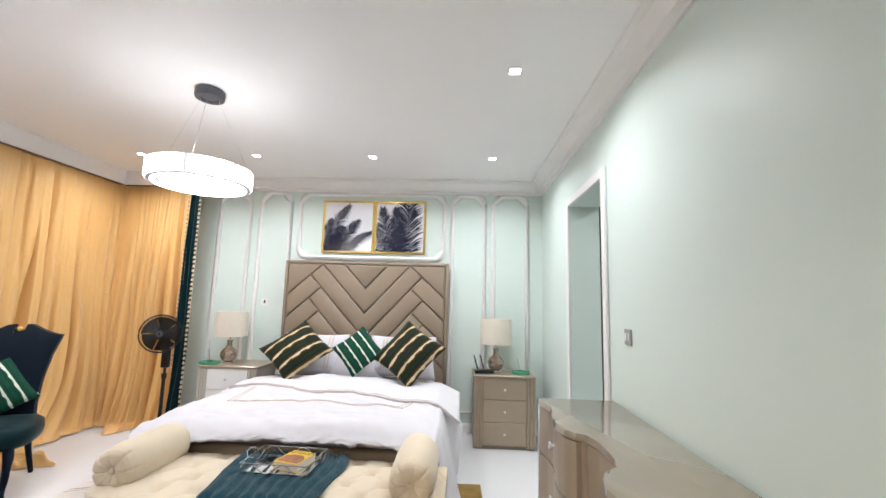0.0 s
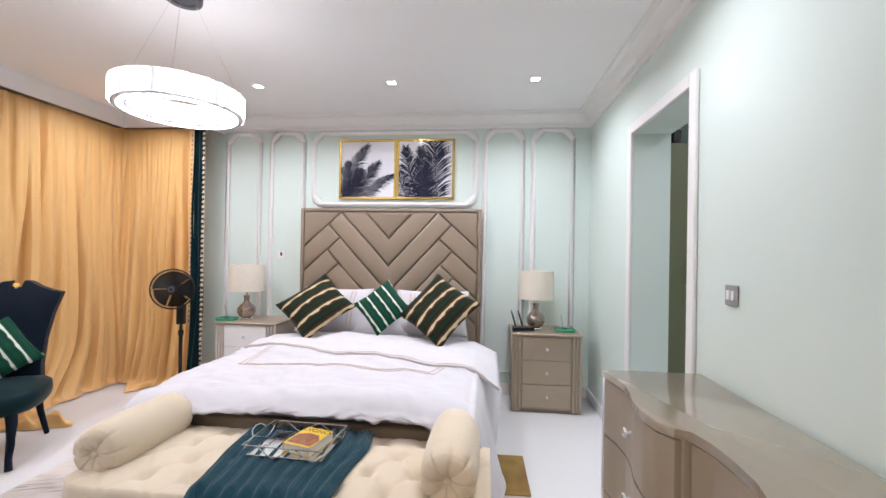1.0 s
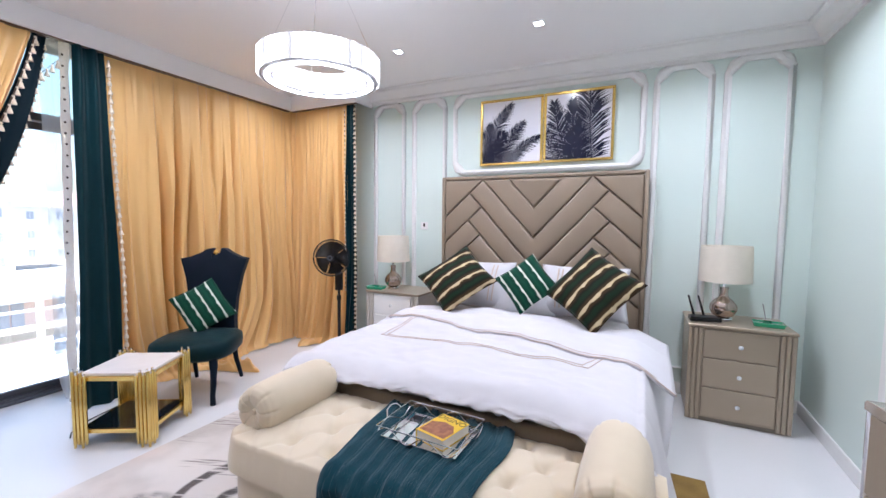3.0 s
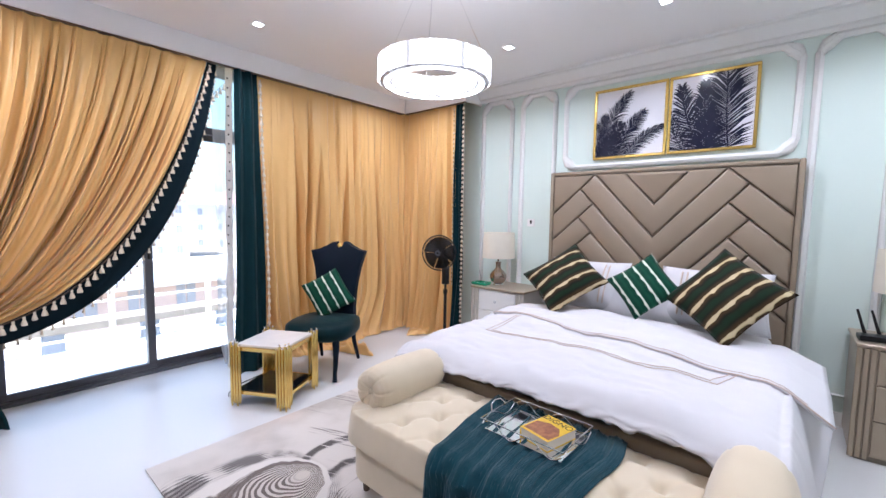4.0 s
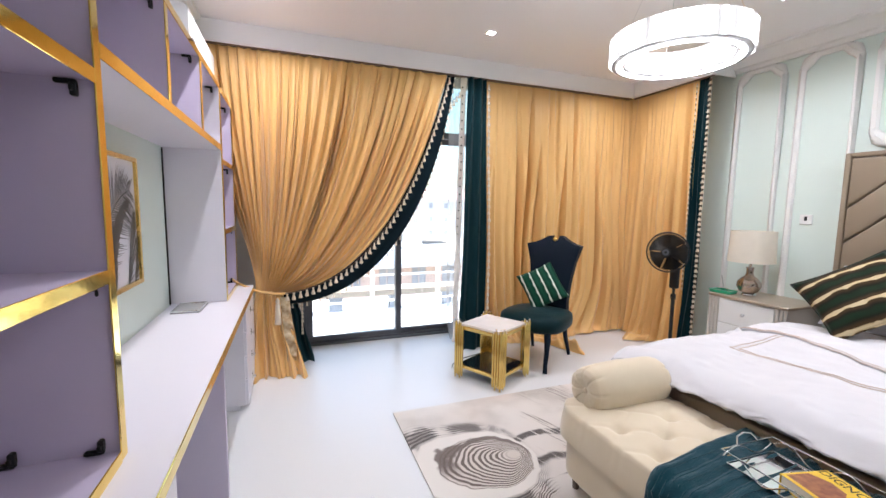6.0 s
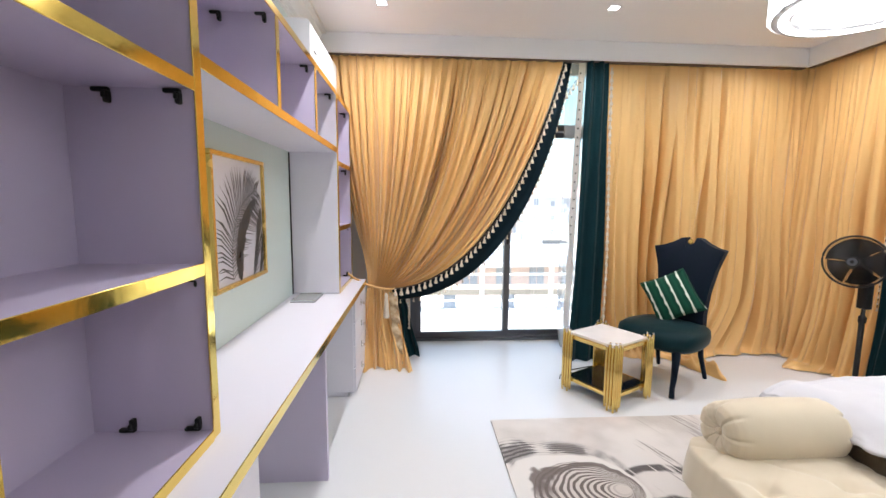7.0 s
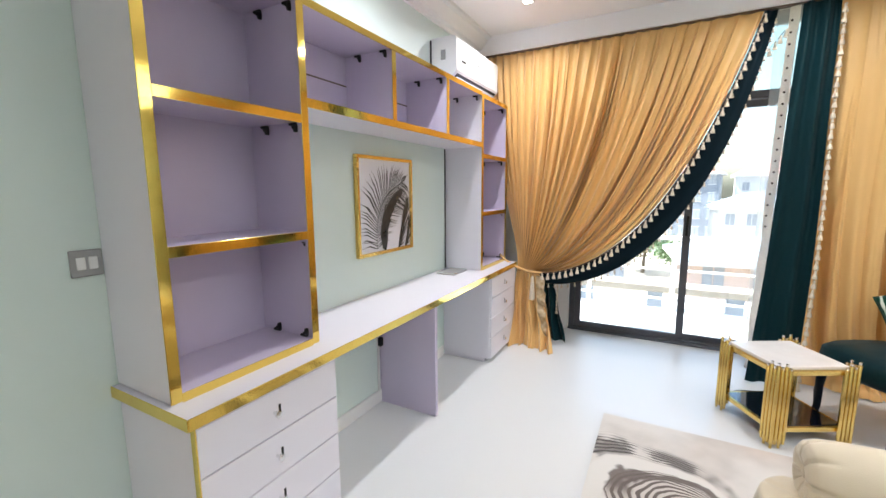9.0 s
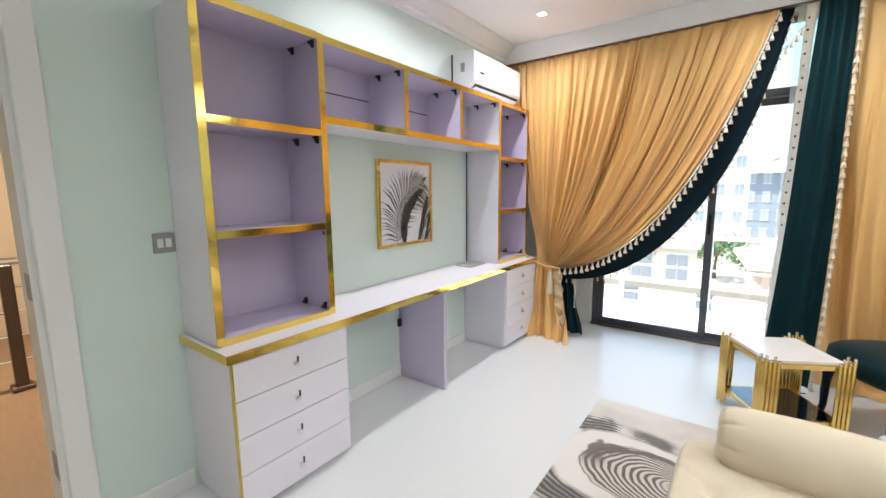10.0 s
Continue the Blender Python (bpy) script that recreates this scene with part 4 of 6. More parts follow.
part("tie_tassel", lathe([(0, 0.66), (0.010, 0.65), (0.018, 0.63), (0.012, 0.61), (0.017, 0.60), (0.026, 0.45), (0.022, 0.44), (0, 0.445)], 12, Matrix.Translation((-3.0, 1.06, 0))), M["tassel"], swag, "long cream tassel", 60)
part("ruffle", sheet(lambda u, v: (-3.05 + 0.016 * math.sin(v * 30 + u * 2) * (0.3 + u) + 0.03 * (1 - v), 1.075 + 0.075 * u + 0.06 * (1 - v) + 0.010 * wob(v * 9, u), 0.03 + 0.62 * v), 10, 70), M["brocade"], swag, "cream and gold patterned ruffle along the curtain edge", 180)
fringe("fringe", [(GX - 0.02, 1.25 + 0.015 * wob(i), 0.62 - 0.035 * i) for i in range(9)], swag, 0.004, 0.9)


# ---- fitted desk and shelves ----
desk = thing("wall_desk_unit", "lilac laminate desk unit with open shelves and mirror-gold edging", "desk unit")
LX0, LX1 = -0.125, -0.735      # near tower
RX0, RX1 = -2.52, -3.10        # far tower
UF = 0.765                     # front of the upper shelves
WALL = Y0 + 0.002


def slab(name, x0, x1, y0, y1, z0, z1, mat="lilac", label="", parent=None, b=0.0015):
    return part(name, boxed(min(x0, x1), max(x0, x1), y0, y1, z0, z1, b), M[mat], parent or desk, label)


def strip(x0, x1, z0, z1, y=UF, d=0.004, parent=None):
    return slab("gold_strip", x0, x1, y, y + d, z0, z1, "gold", "mirror-gold edge strip", parent, 0.001)


slab("worktop", -0.105, RX1 + 0.01, WALL, 0.885, 0.722, 0.76, "pale", "pale lilac worktop")
slab("gold_strip", -0.105, RX1 + 0.01, 0.885, 0.889, 0.722, 0.762, "gold", "mirror-gold edge strip")
slab("gold_strip", -0.105, -0.101, WALL, 0.889, 0.722, 0.762, "gold", "mirror-gold edge strip")


def drawer_base(x0, x1):
    """A drawer base from x1 to x0 with four fronts."""
    a, b = min(x0, x1), max(x0, x1)
    body = slab("base_cabinet", a, b, WALL, 0.862, 0.035, 0.721, "pale")
    slab("plinth", a + 0.01, b - 0.01, WALL, 0.82, 0.0, 0.035, "pale")
    zs = [0.04, 0.215, 0.382, 0.549, 0.716]
    for z0, z1 in zip(zs, zs[1:]):
        f = part("drawer_front", boxed(a + 0.004, b - 0.004, 0.863, 0.879, z0 + 0.0025, z1 - 0.0025, 0.0015), M["pale"], desk)
        mid, zc = (a + b) / 2 + 0.02, (z0 + z1) / 2
        part("knob", lathe([(0, 0), (0.006, 0), (0.005, 0.012), (0.012, 0.018), (0.013, 0.026), (0, 0.03)], 12, pose(mid, 0.879, zc, -90)), M["chrome"], f, "chrome knob", 50)
        part("keyplate", boxed(mid - 0.028, mid - 0.018, 0.879, 0.8815, zc - 0.022, zc + 0.022, 0.001), M["black"], f, "black key plate")
    return body


drawer_base(LX0, LX1 + 0.02)
slab("gold_strip", LX0 - 0.001, LX0 + 0.003, 0.858, 0.884, 0.0, 0.72, "gold", "mirror-gold edge strip")
drawer_base(RX0 + 0.04, RX1 + 0.02)
slab("support_panel", -1.605, -1.575, WALL, 0.87, 0.0, 0.721, "lilac", "lilac support panel under the worktop")


def tower(x0, x1, zb, zt, shelves, sides=True):
    """An open tower of cells with gold edge strips."""
    a, b = min(x0, x1), max(x0, x1)
    t = 0.022
    slab("side_panel", a, a + t, WALL, UF, zb, zt)
    slab("side_panel", b - t, b, WALL, UF, zb, zt, "pale")
    slab("back_panel", a + t, b - t, WALL, WALL + 0.008, zb, zt)
    levels = [zb] + list(shelves) + [zt - t]
    for z in levels:
        slab("shelf", a + t, b - t, WALL + 0.008, UF, z, z + t)
        strip(a + 0.034, b - 0.034, z - 0.008, z + t + 0.004)
    strip(a - 0.001, a + 0.034, zb, zt)
    strip(b - 0.034, b + 0.001, zb, zt)
    for k, (z0, z1) in enumerate(zip(levels, levels[1:])):
        for y in (UF - 0.045, UF - 0.215):
            if k == 0:
                hinge(a + t, y, z0 + t, 1)
            else:
                hinge(a + t, y, z1, -1)
    hinge(a + t, UF - 0.03, levels[1] - 0.02, -1, 0.5)
    return levels


def hinge(x, y, z, up, k=1.0):
    """A black cabinet hinge left on a side panel: a cup arm, a bent knuckle and a mounting leg."""
    lo, hi = sorted((z + up * 0.002, z + up * 0.013 * k))
    bm = boxed(x, x + 0.014 * k, y - 0.030 * k, y + 0.012 * k, lo, hi, 0.003)
    lo, hi = sorted((z + up * 0.010 * k, z + up * 0.040 * k))
    box(bm, x, x + 0.018 * k, y, y + 0.013 * k, lo, hi, 0.003)
    lo, hi = sorted((z + up * 0.016 * k, z + up * 0.030 * k))
    box(bm, x, x + 0.026 * k, y + 0.002, y + 0.010 * k, lo, hi, 0.002)
    part("hinge", bm, M["black"], desk, "black hinge")


tower(LX0, LX1, 0.764, 2.17, (1.225, 1.69))
tower(RX0, RX1, 0.764, 2.155, (1.215, 1.675))
# bridge of cells over the desk
BZ0, BZ1 = 1.752, 2.165
slab("bridge_floor", RX0 + 0.001, LX1 - 0.001, WALL, UF, BZ0, BZ0 + 0.022, "pale")
slab("bridge_top", RX0 + 0.001, LX1 - 0.001, WALL, UF, BZ1 - 0.022, BZ1)
slab("bridge_back", RX0 + 0.001, LX1 - 0.001, WALL, WALL + 0.008, BZ0 + 0.022, BZ1 - 0.022)
strip(RX0 - 0.002, LX1 + 0.002, BZ0 - 0.004, BZ0 + 0.034, UF + 0.0005)
strip(RX0 - 0.002, LX1 + 0.002, BZ1 - 0.03, BZ1 + 0.002, UF + 0.0005)
for x in (-1.346, -1.952):
    slab("divider", x - 0.011, x + 0.011, WALL + 0.008, UF, BZ0 + 0.022, BZ1 - 0.022)
    strip(x - 0.017, x + 0.017, BZ0 + 0.035, BZ1 - 0.031)
for x in (-1.335, -1.941, RX0 + 0.001):
    for y in (UF - 0.045, UF - 0.215):
        hinge(x, y, BZ1 - 0.022, -1)
    hinge(x, UF - 0.045, BZ0 + 0.022, 1, 0.6)
for a, b in ((LX1 - 0.02, -1.33), (-1.37, -1.94)):
    slab("batten", a, b, WALL + 0.008, WALL + 0.012, 1.985, 1.993, "seam", "thin dark batten line")

cb = thing("cable_trunk", "black cable running down the wall behind the desk", "cable")
part("cable", boxed(-2.512, -2.502, Y0, Y0 + 0.008, 0.10, 0.715, 0.002), M["black"], cb)
part("upper_cable", boxed(-2.512, -2.502, Y0, Y0 + 0.008, 0.762, 1.748, 0.002), M["black"], cb)
wc = thing("cable_trunk", "white cable trunk with a black plug under the desk", "cable")
part("trunk", boxed(-1.565, -1.548, Y0, Y0 + 0.012, 0.09, 0.72, 0.002), M["white"], wc)
part("plug", boxed(-1.573, -1.54, Y0 + 0.012, Y0 + 0.04, 0.40, 0.46, 0.006), M["black"], wc)

# air conditioner
ac = thing("air_conditioner", "white split air conditioner on the wall above the shelves", "air conditioner")
ACM = Matrix(((0, 0, -1, 0), (1, 0, 0, 0), (0, 1, 0, 0), (0, 0, 0, 1)))
sec = [(0.452, 2.232), (0.595, 2.232), (0.648, 2.272), (0.660, 2.292), (0.660, 2.505), (0.652, 2.522), (0.635, 2.530), (0.452, 2.53)]
part("body", prism(sec, 2.29, 3.12, 0.004, ACM), M["white"], ac)
part("mounting_plate", boxed(-3.08, -2.284, Y0, 0.452, 2.26, 2.52, 0.002), M["black"], ac, "dark mounting plate")
part("air_outlet", prism([(0.592, 2.228), (0.597, 2.2275), (0.650, 2.268), (0.648, 2.2745)], 2.33, 3.09, 0.0, ACM), M["black"], ac, "dark air outlet")
part("louvre", prism([(0.600, 2.236), (0.612, 2.226), (0.642, 2.248), (0.640, 2.252)], 2.34, 3.08, 0.0, ACM), M["white"], ac, "white swing louvre")
part("side_vent", boxed(-2.2905, -2.288, 0.53, 0.57, 2.37, 2.44, 0.001), M["grey"], ac, "grey side vent")
part("badge", boxed(-2.74, -2.66, 0.66, 0.662, 2.40, 2.413), M["grey"], ac, "small grey badge bar")
part("display", boxed(-2.45, -2.38, 0.66, 0.6615, 2.36, 2.375), M["black"], ac)

# switch beside the shelves, and sockets
def plate(x, z, y, face, axis, label, rockers=2):
    p = thing("light_switch", label, "switch")
    if axis == "y":
        part("plate", boxed(x - 0.043, x + 0.043, min(y, y + face * 0.009), max(y, y + face * 0.009), z - 0.043, z + 0.043, 0.003), M["grey"], p)
        for k in range(rockers):
            cx = x - 0.016 + 0.032 * k
            part("rocker", boxed(cx - 0.012, cx + 0.012, min(y + face * 0.009, y + face * 0.013), max(y + face * 0.009, y + face * 0.013), z - 0.02, z + 0.02, 0.002), M["white"], p)
    else:
        part("plate", boxed(min(y, y + face * 0.009), max(y, y + face * 0.009), x - 0.043, x + 0.043, z - 0.043, z + 0.043, 0.003), M["grey"], p)
        for k in range(rockers):
            cx = x - 0.016 + 0.032 * k
            part("rocker", boxed(min(y + face * 0.009, y + face * 0.013), max(y + face * 0.009, y + face * 0.013), cx - 0.012, cx + 0.012, z - 0.02, z + 0.02, 0.002), M["white"], p)
    return p


plate(-0.08, 1.19, Y0, 1, "y", "grey metal double light switch beside the desk unit")
plate(2.74, 1.255, X1, -1, "x", "grey metal double light switch above the dresser")
sk = thing("wall_socket", "white wall socket beside the headboard", "socket")
part("plate", boxed(-1.585 - 0.043, -1.585 + 0.043, Y1 - 0.009, Y1, 1.31, 1.39, 0.003), M["white"], sk)
part("rocker", boxed(-1.595, -1.575, Y1 - 0.012, Y1 - 0.009, 1.34, 1.375, 0.001), M["black"], sk)

tray = thing("plastic_tray", "clear flat plastic tray lying on the desk worktop", "tray")
part("base", boxed(-2.49, -2.25, 0.50, 0.66, 0.7615, 0.768, 0.003), M["grey"], tray)
part("rim", tube([(-2.485, 0.505, 0.773), (-2.255, 0.505, 0.773), (-2.255, 0.655, 0.773), (-2.485, 0.655, 0.773)], 0.004, 6, closed=True), M["chrome"], tray)


# ---- pictures ----
def frond(bm, base, tip, bend, leaves, length, width, x0, x1, z0, z1, y, side_angle=50, seed=0):
    """A palm frond as flat tapered leaflets along a bent rib, kept inside the print."""
    b, t = Vector(base), Vector(tip)
    mid = (b + t) / 2 + Vector((bend * -(t - b).y, bend * (t - b).x))

    def clip(p, dy):
        return (min(max(p.x, x0), x1), y + dy, min(max(p.y, z0), z1))
    prev = None
    for i in range(leaves):
        s = i / (leaves - 1)
        p = (1 - s) ** 2 * b + 2 * s * (1 - s) * mid + s * s * t
        d = (2 * (1 - s) * (mid - b) + 2 * s * (t - mid)).normalized()
        ln = length * (0.35 + 1.3 * math.sin(math.pi * (0.12 + 0.86 * s)) * 0.8) * (1 + 0.25 * wob(i * 1.7, seed))
        for sg in (1, -1):
            a = radians(side_angle * (1 - 0.45 * s)) * sg + 0.22 * wob(i * 2.3, sg, seed)
            dr = Vector((d.x * math.cos(a) - d.y * math.sin(a), d.x * math.sin(a) + d.y * math.cos(a)))
            droop = Vector((0, -0.22 * ln))
            nrm = Vector((-dr.y, dr.x)) * width * 0.5
            q = [p - nrm * 0.6, p + dr * ln * 0.5 - nrm, p + dr * ln + droop, p + dr * ln * 0.5 + nrm, p + nrm * 0.6]
            q = [clip(v, 0.00002 * (i % 7)) for v in q]
            bm.faces.new([bm.verts.new(v) for v in q])
        if prev is not None:
            w = Vector((-d.y, d.x)) * width * 0.35
            bm.faces.new([bm.verts.new(clip(v, 0)) for v in (prev - w, p - w, p + w, prev + w)])
        prev = p
    return bm


def picture(name, x0, x1, z0, z1, y, face, fw, mats, label, fronds):
    p = thing(name, label, "picture")
    d = 0.03
    ya, yb = sorted((y, y + face * d))
    fr = part("frame", box(box(box(boxed(x0, x1, ya, yb, z0, z0 + fw, 0.003), x0, x1, ya, yb, z1 - fw, z1, 0.003),
              x0, x0 + fw, ya, yb, z0 + fw, z1 - fw, 0.003), x1 - fw, x1, ya, yb, z0 + fw, z1 - fw, 0.003), M["gold_leaf"], p, "shiny gold frame")
    yp, yq = sorted((y + face * 0.002, y + face * 0.016))
    part("print", boxed(x0 + fw, x1 - fw, yp, yq, z0 + fw, z1 - fw), M[mats[0]], p, "pale print")
    bm = bmesh.new()
    w, h = x1 - x0, z1 - z0
    for i, (bx, bz, tx, tz, bend, n, ln, wd, ang) in enumerate(fronds):
        n, wd = int(n * 1.5), wd * 0.52
        frond(bm, (x0 + bx * w, z0 + bz * h), (x0 + tx * w, z0 + tz * h), bend, n, ln, wd, x0 + fw, x1 - fw, z0 + fw, z1 - fw, y + face * (0.0175 + 0.0004 * i), ang, i * 3.3)
    part("palm_motif", bm, M[mats[1]], p, "dark palm leaf print")
    return p


PY = Y1 - 0.001
picture("palm_picture", -0.957, -0.352, 1.945, 2.562, PY, -1, 0.022, ("print_sky", "print_leaf"),
        "gold framed print of navy palm fronds against a pale sky", [
            (0.14, -0.08, 0.50, 0.90, 0.20, 40, 0.11, 0.015, 58), (0.34, -0.08, 0.70, 0.62, 0.18, 36, 0.10, 0.015, 58),
            (0.46, -0.04, 0.97, 0.40, 0.20, 30, 0.075, 0.014, 58), (0.10, -0.1, 0.16, 0.62, 0.12, 26, 0.11, 0.014, 58),
            (0.26, -0.1, 0.40, 0.48, 0.16, 28, 0.11, 0.016, 58), (0.02, -0.1, 0.30, 0.32, 0.10, 24, 0.11, 0.018, 58)])
picture("palm_picture", -0.345, 0.250, 1.945, 2.562, PY, -1, 0.022, ("print_sky", "print_leaf"),
        "gold framed close print of dense navy palm leaves", [
            (0.72, -0.1, 0.66, 1.08, 0.03, 32, 0.21, 0.026, 60), (0.52, -0.1, 0.15, 0.85, 0.15, 28, 0.15, 0.024, 60),
            (0.30, -0.15, 0.02, 0.50, 0.1, 22, 0.14, 0.016, 55), (0.52, -0.2, 0.42, 0.85, 0.05, 26, 0.15, 0.026, 55), (0.5, -0.3, 0.5, 0.45, 0.1, 22, 0.18, 0.024, 60)])
picture("palm_picture", -1.967, -1.374, 1.008, 1.628, Y0 + 0.001, 1, 0.022, ("print_sky", "print_grey"),
        "gold framed grey palm frond print above the desk", [
            (0.68, 0.06, 0.16, 0.74, -0.45, 26, 0.22, 0.016, 66), (0.54, 0.02, 0.24, 0.64, -0.32, 34, 0.09, 0.050, 24),
            (0.30, -0.05, 0.10, 0.52, 0.05, 12, 0.16, 0.018, 16), (0.16, -0.05, 0.03, 0.34, 0.05, 12, 0.12, 0.018, 16)])


# ---- bed ----
HX0, HX1 = -1.325, 0.537
BX0, BX1, BY0 = -1.29, 0.50, 2.985
bed = thing("bed", "upholstered taupe leather bed with a tall chevron-panelled headboard", "bed")
HF = 4.975
bm = boxed(HX0, HX1, HF + 0.012, Y1 - 0.026, 0.02, 1.80, 0.008)
part("headboard", bm, M["taupe"], bed)
bm = boxed(HX0, HX0 + 0.035, HF - 0.016, HF + 0.03, 0.02, 1.838, 0.012, 2)
box(bm, HX1 - 0.035, HX1, HF - 0.016, HF + 0.03, 0.02, 1.838, 0.012, 2)
box(bm, HX0 + 0.034, HX1 - 0.034, HF - 0.016, HF + 0.03, 1.803, 1.838, 0.012, 2)
part("headboard_border", bm, M["taupe"], bed, "padded leather border", 50)


def clip_poly(poly, a, b, c):
    """Keeps the part of a polygon where a x + b z <= c."""
    out = []
    for i, p in enumerate(poly):
        q = poly[(i + 1) % len(poly)]
        fp, fq = a * p[0] + b * p[1] - c, a * q[0] + b * q[1] - c
        if fp <= 0:
            out.append(p)
        if fp * fq < 0:
            s = fp / (fp - fq)
            out.append((p[0] + s * (q[0] - p[0]), p[1] + s * (q[1] - p[1])))
    return out


def padded(poly, y, depth, inset=0.011):
    """A cushioned leather panel on the headboard: rim low, middle proud."""
    bm = bmesh.new()
    cx, cz = sum(p[0] for p in poly) / len(poly), sum(p[1] for p in poly) / len(poly)
    levels = [(0.0, 0.0), (0.35 * inset, 0.55), (inset, 0.85), (2.2 * inset, 1.0)]
    n = len(poly)

    def shrink(d):
        lines = []
        for i in range(n):
            p, q = Vector(poly[i]), Vector(poly[(i + 1) % n])
            e = (q - p).normalized()
            lines.append((p + Vector((-e.y, e.x)) * d, e))
        res = []
        for i in range(n):
            (p, e), (q, f) = lines[i - 1], lines[i]
            det = e.x * -f.y + f.x * e.y
            r = q - p
            s = (r.x * -f.y + f.x * r.y) / det if abs(det) > 1e-6 else 0
            res.append(p + e * s)
        return res
    area = sum(poly[i][0] * poly[(i + 1) % n][1] - poly[(i + 1) % n][0] * poly[i][1] for i in range(n))
    if area < 0:
        poly = poly[::-1]
    rings = []
    for d, k in levels:
        pts = shrink(d + 0.0015)
        rings.append([bm.verts.new((p.x, y - depth * k, p.y)) for p in pts])
    for a, b in zip(rings, rings[1:]):
        for i in range(n):
            bm.faces.new((a[i], a[(i + 1) % n], b[(i + 1) % n], b[i]))
    bm.faces.new(rings[-1])
    return bm


# herringbone of padded strips: V strips in the middle, crossing strips on the flanks
hx0, hx1, hz0, hz1 = HX0 + 0.036, HX1 - 0.036, 0.30, 1.802
mx = (hx0 + hx1) / 2
SV, SF = 1.10, 0.91                       # rise of the V strips and of the flank strips, at right angles
C1, CSTEP, FSTEP = 0.27, 0.275, 0.252
FTOP = (C1 + CSTEP) / SV


def v_at(k):
    return C1 + CSTEP * (k - 1)


def half_piece(vk_lo, vk_hi, f_lo, f_hi):
    """A piece of one half, s outwards from the middle and d down from the top, between V lines and flank lines."""
    smax, dmax = (hx1 - hx0) / 2, hz1 - hz0
    p = [(0, 0), (smax, 0), (smax, dmax), (0, dmax)]
    if vk_lo is not None:
        p = clip_poly(p, -SV, -1, -v_at(vk_lo))
    if vk_hi is not None and len(p) > 2:
        p = clip_poly(p, SV, 1, v_at(vk_hi))
    if f_lo is not None and len(p) > 2:
        p = clip_poly(p, SF, -1, SF * FTOP - FSTEP * (f_lo - 1))
    if f_hi is not None and len(p) > 2:
        p = clip_poly(p, -SF, 1, -SF * FTOP + FSTEP * (f_hi - 1))
    out = []
    for q in p:
        if not out or (Vector(q) - Vector(out[-1])).length > 0.004:
            out.append(q)
    if len(out) > 2 and (Vector(out[0]) - Vector(out[-1])).length < 0.004:
        out.pop()
    return out if len(out) > 2 else []


pieces = []


def both_halves(p):
    """Joins a piece that reaches the middle with its mirror image, or adds the two apart."""
    if not p:
        return
    mids = [i for i, q in enumerate(p) if abs(q[0]) < 1e-6]
    if len(mids) == 2:
        i, j = mids
        chain = p[j:] + p[:i + 1] if j - i == 1 else p[i:j + 1]
        full = [(mx + s, hz1 - d) for s, d in chain] + [(mx - s, hz1 - d) for s, d in chain[::-1] if s > 1e-6]
        pieces.append(full)
    else:
        for sg in (1, -1):
            pieces.append([(mx + sg * s, hz1 - d) for s, d in p])


both_halves(half_piece(None, 1, None, None))
both_halves(half_piece(1, 2, None, None))
both_halves(half_piece(2, None, None, 1))
for k in range(2, 8):
    both_halves(half_piece(k, k + 1, k - 1, None))
    both_halves(half_piece(k + 1, None, k - 1, k))
for poly in pieces:
    clean = []
    for p in poly:
        if not clean or (Vector(p) - Vector(clean[-1])).length > 0.004:
            clean.append(p)
    if len(clean) > 2 and (Vector(clean[0]) - Vector(clean[-1])).length < 0.004:
        clean.pop()
    if len(clean) > 2:
        part("leather_panel", padded(clean, HF + 0.012, 0.034), M["taupe"], bed, smooth=45)
part("panel_groove", boxed(hx0, hx1, HF + 0.0105, HF + 0.0125, hz0, hz1), M["seam"], bed, "dark seams between the panels")

bm = boxed(BX0, BX1, BY0, BY0 + 0.06, 0.09, 0.515, 0.018, 2)
part("foot_rail", bm, M["taupe"], bed, smooth=50)
for x0, x1 in ((BX0, BX0 + 0.06), (BX1 - 0.06, BX1)):
    part("side_rail", boxed(x0, x1, BY0 + 0.06, HF, 0.09, 0.515, 0.018, 2), M["taupe"], bed, smooth=50)
for x in (BX0 + 0.08, BX1 - 0.08):
    for y in (BY0 + 0.1, HF - 0.2):
        part("leg", lathe([(0.025, 0.0), (0.03, 0.09), (0, 0.09)], 12, Matrix.Translation((x, y, 0))), M["seam"], bed)
part("mattress", boxed(BX0 + 0.062, BX1 - 0.062, BY0 + 0.065, HF - 0.02, 0.30, 0.585, 0.06, 3), M["linen"], bed, smooth=50)

# duvet
DXL, DXR, DYF, DYB = BX0 - 0.03, BX1 + 0.03, BY0 - 0.035, 4.38


def duvet_top(x, y):
    puff = 0.026 * wob(x * 2.2, y * 2.2, 1) + 0.018 * wob(x * 5 + y * 2, y * 4, 2) + 0.010 * (0.5 - abs(wob(x * 4 + 1.5 * y, y * 9, 3))) + 0.006 * wob(x * 13, y * 11, 4) + 0.0025 * wob(x * 30, y * 24, 6)
    crown = 0.035 * (1 - ((x - (DXL + DXR) / 2) / 0.95) ** 2)
    return 0.615 + crown + puff + 0.02 * max(0, (y - 3.6))


